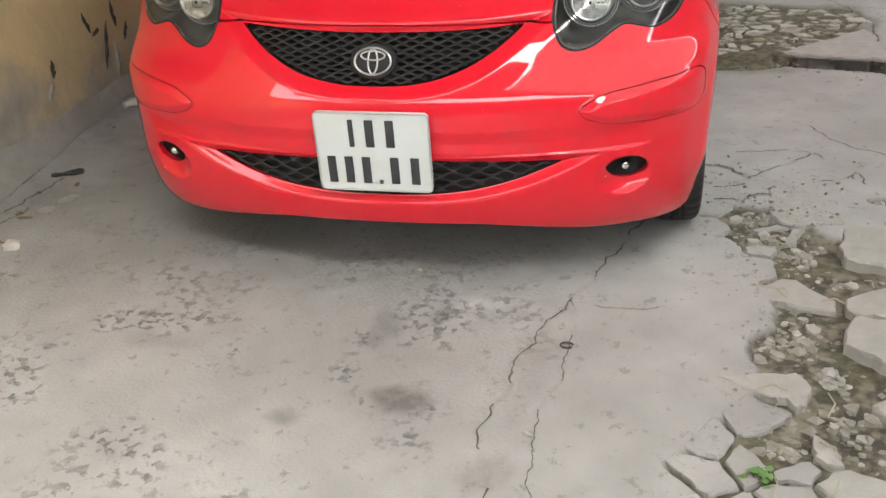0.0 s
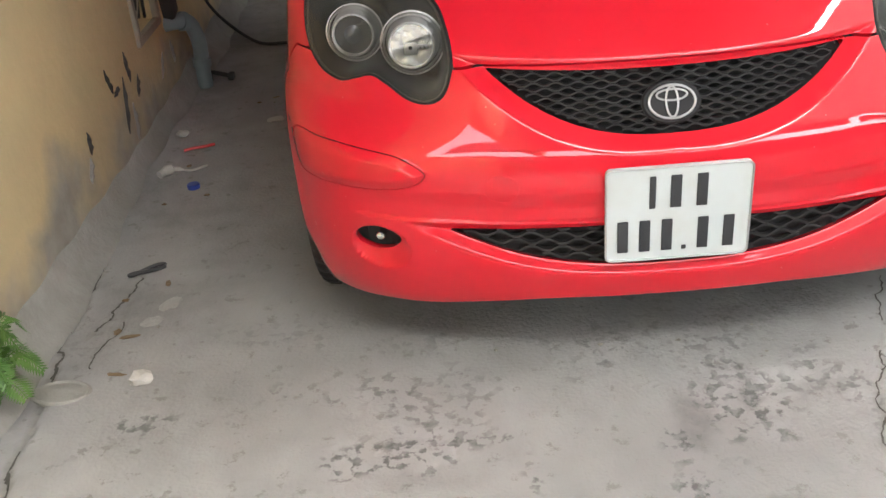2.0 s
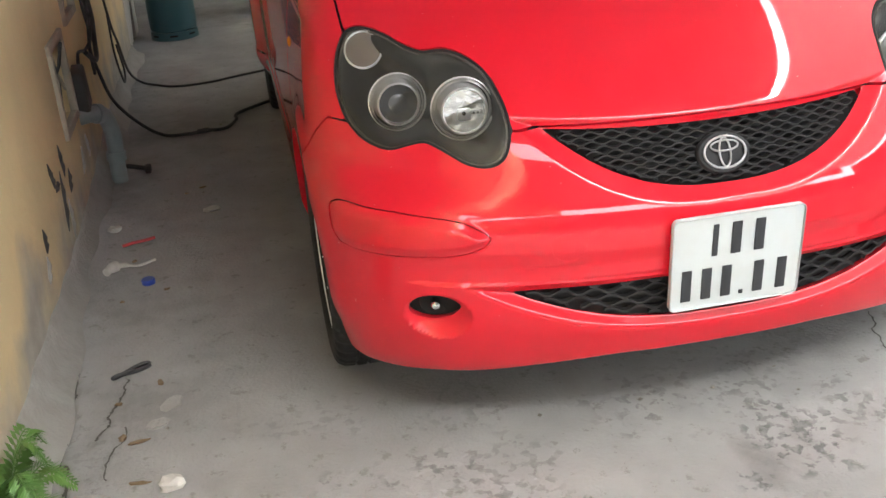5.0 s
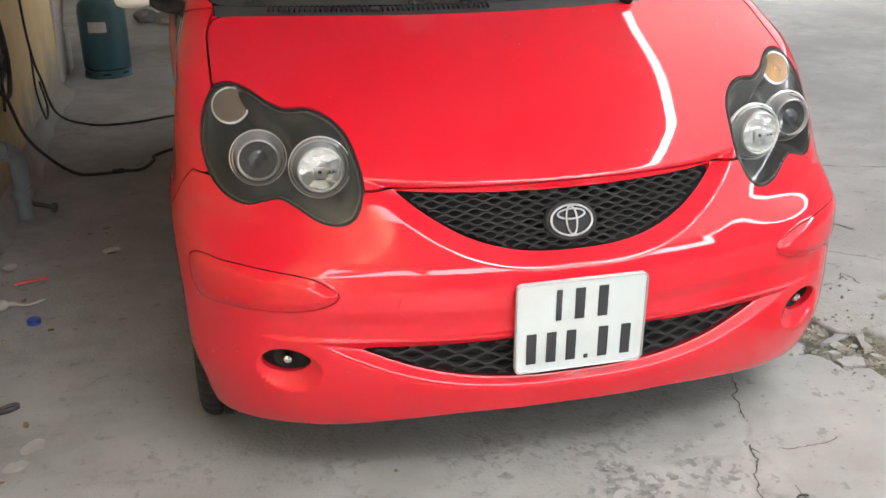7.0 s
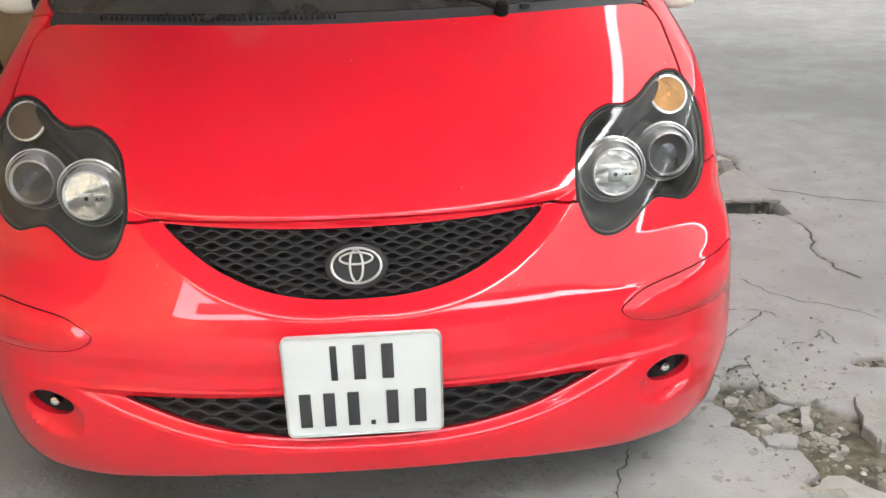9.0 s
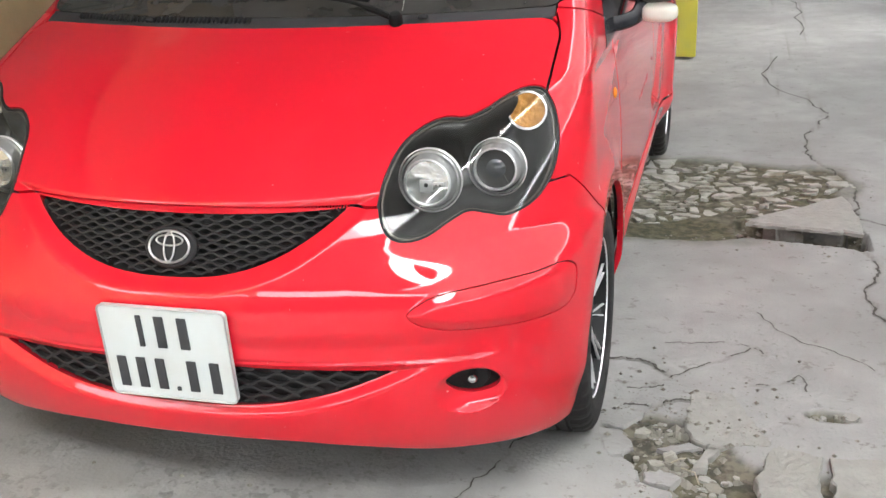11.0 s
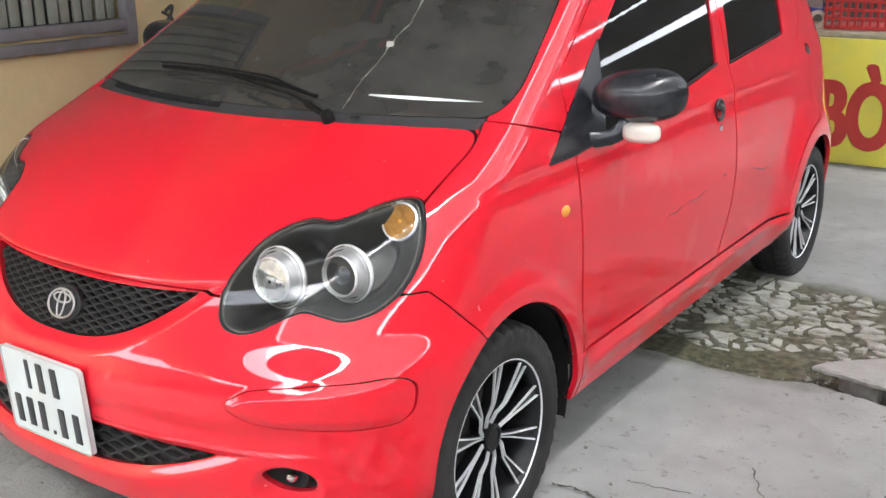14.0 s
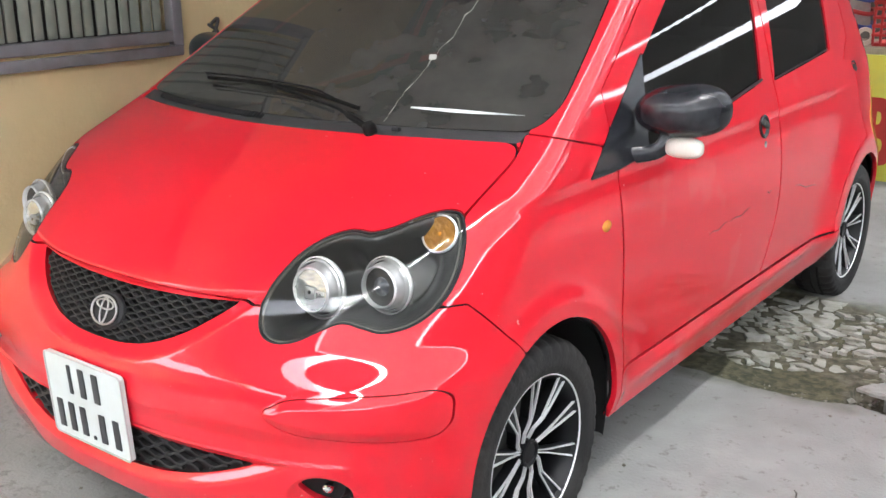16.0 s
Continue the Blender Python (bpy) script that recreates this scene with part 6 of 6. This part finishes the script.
for k in range(14):
    q, r = rnd.uniform(0, 6.28), rnd.uniform(0.008, 0.035)
    at = Vector((r * math.cos(q), r * math.sin(q), rnd.uniform(0.015, 0.04)))
    bm = bmesh.new()
    ring = [bm.verts.new(at + Vector((0.008 * math.cos(u) * (1.4 if k % 2 else 1), 0.008 * math.sin(u), 0.003 * math.sin(u * 2)))) for u in np.linspace(0, 6.28, 7)[:-1]]
    bm.faces.new(ring)
    stalk = tube([(0, 0, 0), tuple(at * 0.6), tuple(at)], 0.0008, 4)
    part("leaf", join(bm, stalk), LEAF, weed, smooth=False)
wall_weed = copy_thing(weed, Matrix.Translation((-1.44, 2.13, 0.0)) @ Matrix.Diagonal((1.3, 1.3, 1.3, 1)) @ Matrix.Translation((-0.885, 0.555, 0.02)))
tagged(wall_weed, "small green weed at the foot of the drain pipe", "plant")

# ---- litter ----
GROUPS = {"dry_leaf": "dry leaves on the concrete", "twig": "dry twigs on the concrete", "paper_scrap": "paper scraps on the concrete", "sack": "sacks at the far end of the yard"}


def thing(name, bm, mat, label, category, smooth=True):
    return tagged(part(name, bm, mat, smooth=smooth), label, category, GROUPS.get(name, ""))


REDP = material("red_plastic", (0.45, 0.03, 0.03), 0.45, noise_scale=12, spread=0.15)
BLUEP = material("blue_plastic", (0.03, 0.06, 0.30), 0.4)
LITTER = material("dirty_white", (0.44, 0.42, 0.38), 0.8, noise_scale=40, spread=0.25)
DEADLEAF = material("dead_leaf", (0.16, 0.11, 0.06), 0.85, noise_scale=40, spread=0.3)


def crumple(at, size, flat, seed, turn=0.0):
    """A crumpled scrap."""
    r = random.Random(seed)
    bm = bmesh.new()
    bmesh.ops.create_icosphere(bm, subdivisions=2, radius=1)
    for w in bm.verts:
        k = r.uniform(0.7, 1.15)
        w.co = Vector((w.co.x * size[0] * k, w.co.y * size[1] * k, max(w.co.z * flat * k, -flat * 0.8)))
    bmesh.ops.transform(bm, matrix=pose(*at, 0, 0, turn), verts=bm.verts)
    return bm


thing("stone", crumple((-1.182, 0.157, 0.012), (0.030, 0.024), 0.016, 1), LITTER, "small white stone on the concrete", "stone", False)
thing("paper_scrap", crumple((-1.082, 1.745, 0.006), (0.036, 0.026), 0.007, 2, 20), LITTER, "crumpled white paper scrap on the concrete", "paper", False)
thing("paper_scrap", crumple((-1.405, 1.66, 0.012), (0.024, 0.018), 0.013, 3), LITTER, "crumpled white paper scrap near the wall foot", "paper", False)
thing("bottle_neck", tube(bend([(-1.405, 1.30, 0.014), (-1.385, 1.33, 0.016), (-1.355, 1.35, 0.010), (-1.31, 1.34, 0.006), (-1.26, 1.37, 0.006)], 5), [0.013] * 4 + [0.017] * 4 + [0.008] * 4 + [0.004] * 9, 10), LITTER, "broken white plastic tube lying near the wall", "litter")
thing("red_clip", tube(bend([(-1.37, 1.51, 0.008), (-1.34, 1.52, 0.010), (-1.30, 1.53, 0.010), (-1.27, 1.55, 0.007)], 5), 0.0055, 8), REDP, "red plastic clip on the concrete", "litter")
thing("blue_cap", lathe([(0.020, 0.0), (0.021, 0.012), (0.018, 0.015), (0.001, 0.015)], 20, pose(-1.275, 1.21, 0.0, 0, 0, 0)), BLUEP, "blue plastic bottle cap on the concrete", "cap")
thing("strap_loop", tube([pose(-1.293, 0.672, 0.009, 0, 0, 28) @ Vector((0.050 * math.cos(q), 0.007 * math.sin(q), 0.004 * math.sin(2 * q))) for q in np.linspace(0, 2 * np.pi, 28, endpoint=False)], 0.006, 6, True), CABLE, "black rubber loop on the concrete", "loop")
thing("washer", tube([pose(0.478, -0.152, 0.005) @ Vector((0.015 * math.cos(q), 0.011 * math.sin(q), 0)) for q in np.linspace(0.4, 5.6, 24)], 0.0025, 6), TRIM, "small dark metal ring on the concrete", "ring")
thing("flat_stone", lathe([(0.055, -0.004), (0.056, 0.006), (0.050, 0.010), (0.045, 0.006), (0.001, 0.006)], 36, pose(-1.36, 0.13, 0.0, 2, 3, 0) @ Matrix.Diagonal((1.25, 0.8, 1, 1))), CEMENT, "flat grey round stone at the wall foot", "stone")
for n, (x, y, l, w, q) in enumerate(((-1.219, 0.412, 0.06, 0.045, 30), (-1.297, 0.376, 0.03, 0.02, 80), (-1.258, 0.349, 0.05, 0.014, 10), (-1.190, 0.492, 0.075, 0.05, 60), (-1.316, 0.527, 0.022, 0.012, 0), (-1.345, 1.097, 0.016, 0.01, 0), (-1.326, 1.382, 0.02, 0.012, 45), (-1.219, 1.141, 0.02, 0.006, 15), (-1.170, 1.942, 0.02, 0.008, 15), (-1.111, 1.987, 0.035, 0.005, 25), (-1.248, 0.189, 0.05, 0.014, -10), (-1.219, 0.599, 0.03, 0.016, 100), (0.430, -0.490, 0.028, 0.01, -30))):
    thing("dry_leaf", crumple((x, y, 0.004), (l / 2, w / 2), 0.004, 20 + n, q), DEADLEAF if n not in (0, 3, 12) else STONE, "curled dry leaf on the concrete" if n not in (0, 3, 12) else "pale dry leaf flattened on the concrete", "leaf", False)
rnd = random.Random(31)
for n in range(26):
    x, y = rnd.uniform(0.9, 1.6), rnd.uniform(-0.75, 0.45)
    q, l = rnd.uniform(0, math.pi), rnd.uniform(0.03, 0.09)
    thing("twig", tube([(x, y, 0.006), (x + l * 0.5 * math.cos(q), y + l * 0.5 * math.sin(q), 0.014), (x + l * math.cos(q + 0.3), y + l * math.sin(q + 0.3), 0.006)], 0.0018, 5), WOOD, "dry pale twig among broken slabs", "twig")

# ---- gas cylinder and what stands by it ----
TEAL = material("teal_paint", (0.025, 0.085, 0.10), 0.45, noise_scale=8, spread=0.2, second=(0.05, 0.08, 0.08), second_scale=5)
PINK = material("pink_plastic", (0.62, 0.10, 0.22), 0.4)
CG = Matrix.Translation((-1.44, 6.3, 0))
gas = tagged(part("gas_cylinder", lathe([(0.15, 0.05), (0.178, 0.075), (0.182, 0.12), (0.182, 0.50), (0.172, 0.56), (0.13, 0.61), (0.06, 0.63), (0.04, 0.63)], 40, CG), TEAL), "dark teal gas cylinder standing by the wall", "cylinder")
part("foot_ring", lathe([(0.160, 0.0), (0.185, 0.0), (0.180, 0.06), (0.158, 0.06)], 40, CG, True), TEAL, gas)
for q in (40, 90, 140, 220, 270, 320):
    part("foot_slot", box((0.06, 0.012, 0.014), (-1.44 + 0.178 * math.cos(radians(q)), 6.3 + 0.178 * math.sin(radians(q)), 0.035), 0.003, pose(0, 0, 0, 0, 0, q + 90)), DARK, gas)
part("collar", lathe([(0.115, 0.60), (0.122, 0.60), (0.122, 0.72), (0.115, 0.72)], 36, CG, True), TEAL, gas)
part("valve", join(lathe([(0.02, 0.62), (0.02, 0.67), (0.03, 0.675), (0.03, 0.69), (0.002, 0.69)], 20, CG), box((0.03, 0.05, 0.02), (-1.44, 6.28, 0.655), 0.005)), GLOSS_BLACK, gas, "black valve")
verts, faces = [], []
for k in range(13):
    q = radians(-122 + 44 * k / 12)
    verts += [(-1.44 + 0.1845 * math.cos(q), 6.3 + 0.1845 * math.sin(q), z) for z in (0.36, 0.44)]
    if k:
        faces.append((2 * k - 2, 2 * k, 2 * k + 1, 2 * k - 1))
solid("paper_label", verts, faces, LITTER, gas, smooth=True, label="worn white paper label")
bucket = tagged(part("bucket", lathe([(0.09, 0.33), (0.12, 0.56), (0.125, 0.565), (0.12, 0.57), (0.1, 0.565), (0.085, 0.34)], 32, Matrix.Translation((-1.86, 6.55, 0))), PINK), "pink plastic bucket on a white crate", "bucket")
tagged(part("board", box((0.03, 0.50, 0.95), (-1.74, 6.02, 0.475), 0.006, pose(0, 0, 0, 0, 4, 0)), LITTER), "white board leaning beside the gas cylinder", "board")
tagged(part("crate", box((0.26, 0.26, 0.33), (-1.87, 6.55, 0.165), 0.015), LITTER), "white plastic crate standing near the wall", "crate")
for n, (x, y, z, s) in enumerate(((-1.0, 9.6, 0.10, 0.12), (-0.75, 9.9, 0.13, 0.15), (-1.3, 9.9, 0.08, 0.10), (-0.9, 9.3, 0.05, 0.07))):
    thing("sack", crumple((x, y, z), (s * 1.6, s), s, 60 + n), (LITTER, TRIM, STEEL, PINK)[n], "stuffed sack of odds and ends on the ground", "sack", False)

# the far group is smaller and nearer than its own build space
NEARER = Matrix.Translation((-1.27, 4.79, 0)) @ Matrix.Diagonal((0.78, 0.78, 0.78, 1)) @ Matrix.Translation((1.44, -6.3, 0))
for name in ("gas_cylinder", "bucket", "board", "crate"):
    bpy.data.objects[name].matrix_basis = NEARER
for ob in [o for o in scene.objects if o.name.startswith("sack")]:
    ob.matrix_basis = Matrix.Translation((-0.9, 6.5, 0)) @ Matrix.Diagonal((0.7, 0.7, 0.7, 1)) @ Matrix.Translation((1.0, -9.6, 0))

# ---- stall with its yellow board ----
YELLOW = material("yellow_board", (0.60, 0.55, 0.07), 0.6, noise_scale=4, spread=0.08, second=(0.52, 0.50, 0.10), second_scale=7, second_mix=0.7)
SIGNRED = material("sign_red", (0.42, 0.035, 0.03), 0.6, noise_scale=30, spread=0.12)
sign = tagged(part("sign_board", box((1.60, 0.03, 0.735), (0.04, 5.115, 0.3875), 0.004), YELLOW), "yellow stall board with red painted letters", "sign")
text = bpy.data.curves.new("letters", "FONT")
text.body, text.size, text.extrude = "BÒ", 0.58, 0.0
word = bpy.data.objects.new("letters", text)
scene.collection.objects.link(word)
bpy.context.view_layer.update()
mesh = bpy.data.meshes.new_from_object(word.evaluated_get(bpy.context.evaluated_depsgraph_get()))
bpy.data.objects.remove(word)
flat = np.array([q.co for q in mesh.vertices])
faces = [tuple(p.vertices) for p in mesh.polygons]
lo_c, wide = flat.min(0), np.ptp(flat[:, 0])
verts, brush = [], []
for k in range(9):
    # several coats of the brush make the strokes bold
    dx, dz = (0.0, 0.0) if k == 0 else (0.021 * math.cos(k * math.pi / 4), 0.017 * math.sin(k * math.pi / 4))
    brush += [tuple(len(flat) * k + n for n in f) for f in faces]
    verts += [(0.268 + (x - lo_c[0]) * 0.412 / wide + dx, 5.0985 - 0.0004 * k, 0.128 + (z - max(lo_c[1], 0.0)) * 0.93 + dz) for x, z, _ in flat.tolist()]
letters = solid("letters", verts, brush, SIGNRED, sign, label="red painted letters")
tagged(part("stall_table", box((1.70, 0.62, 0.035), (0.06, 5.42, 0.775), 0.006), WOOD), "plain wooden stall table behind the board", "table")
table = bpy.data.objects["stall_table"]
for x in (-0.70, 0.80):
    for y in (5.18, 5.68):
        part("leg", box((0.05, 0.05, 0.757), (x, y, 0.3785), 0.004), WOOD, table)
crate = tagged(part("red_crate", join(box((0.52, 0.36, 0.02), (0.48, 5.38, 0.805), 0.004), box((0.52, 0.02, 0.05), (0.48, 5.20, 1.06), 0.004), box((0.02, 0.36, 0.05), (0.22, 5.38, 1.06), 0.004), box((0.52, 0.02, 0.05), (0.48, 5.56, 1.06), 0.004), box((0.02, 0.36, 0.05), (0.74, 5.38, 1.06), 0.004)), REDP), "red plastic crate with slatted sides on the table", "crate")
for k in range(13):
    for y in (5.20, 5.56):
        part("rib", box((0.014, 0.014, 0.25), (0.225 + k * 0.0425, y, 0.93), 0.003), REDP, crate)
for z in (0.86, 0.91, 0.96, 1.01):
    part("rail", box((0.52, 0.016, 0.016), (0.48, 5.20, z), 0.003), REDP, crate)
    part("rail", box((0.016, 0.36, 0.016), (0.22, 5.38, z), 0.003), REDP, crate)
bag = tagged(part("striped_bag", crumple((0.02, 5.42, 0.99), (0.14, 0.12), 0.19, 77), LITTER, smooth=True), "striped white, blue and red bag on the table", "bag")
for z, mt in ((0.90, BLUEP), (0.98, REDP), (1.06, BLUEP)):
    part("stripe", tube([(0.02 + 0.145 * math.cos(q), 5.42 + 0.125 * math.sin(q), z + 0.012 * math.sin(3 * q)) for q in np.linspace(0, 6.283, 24, endpoint=False)], 0.014, 6, True), mt, bag)
tagged(part("tape_roll", lathe([(0.030, -0.02), (0.052, -0.02), (0.052, 0.02), (0.030, 0.02)], 28, pose(0.165, 5.25, 0.846, 90, 0, 20), True), CREAM), "cream roll of tape on the table", "tape")
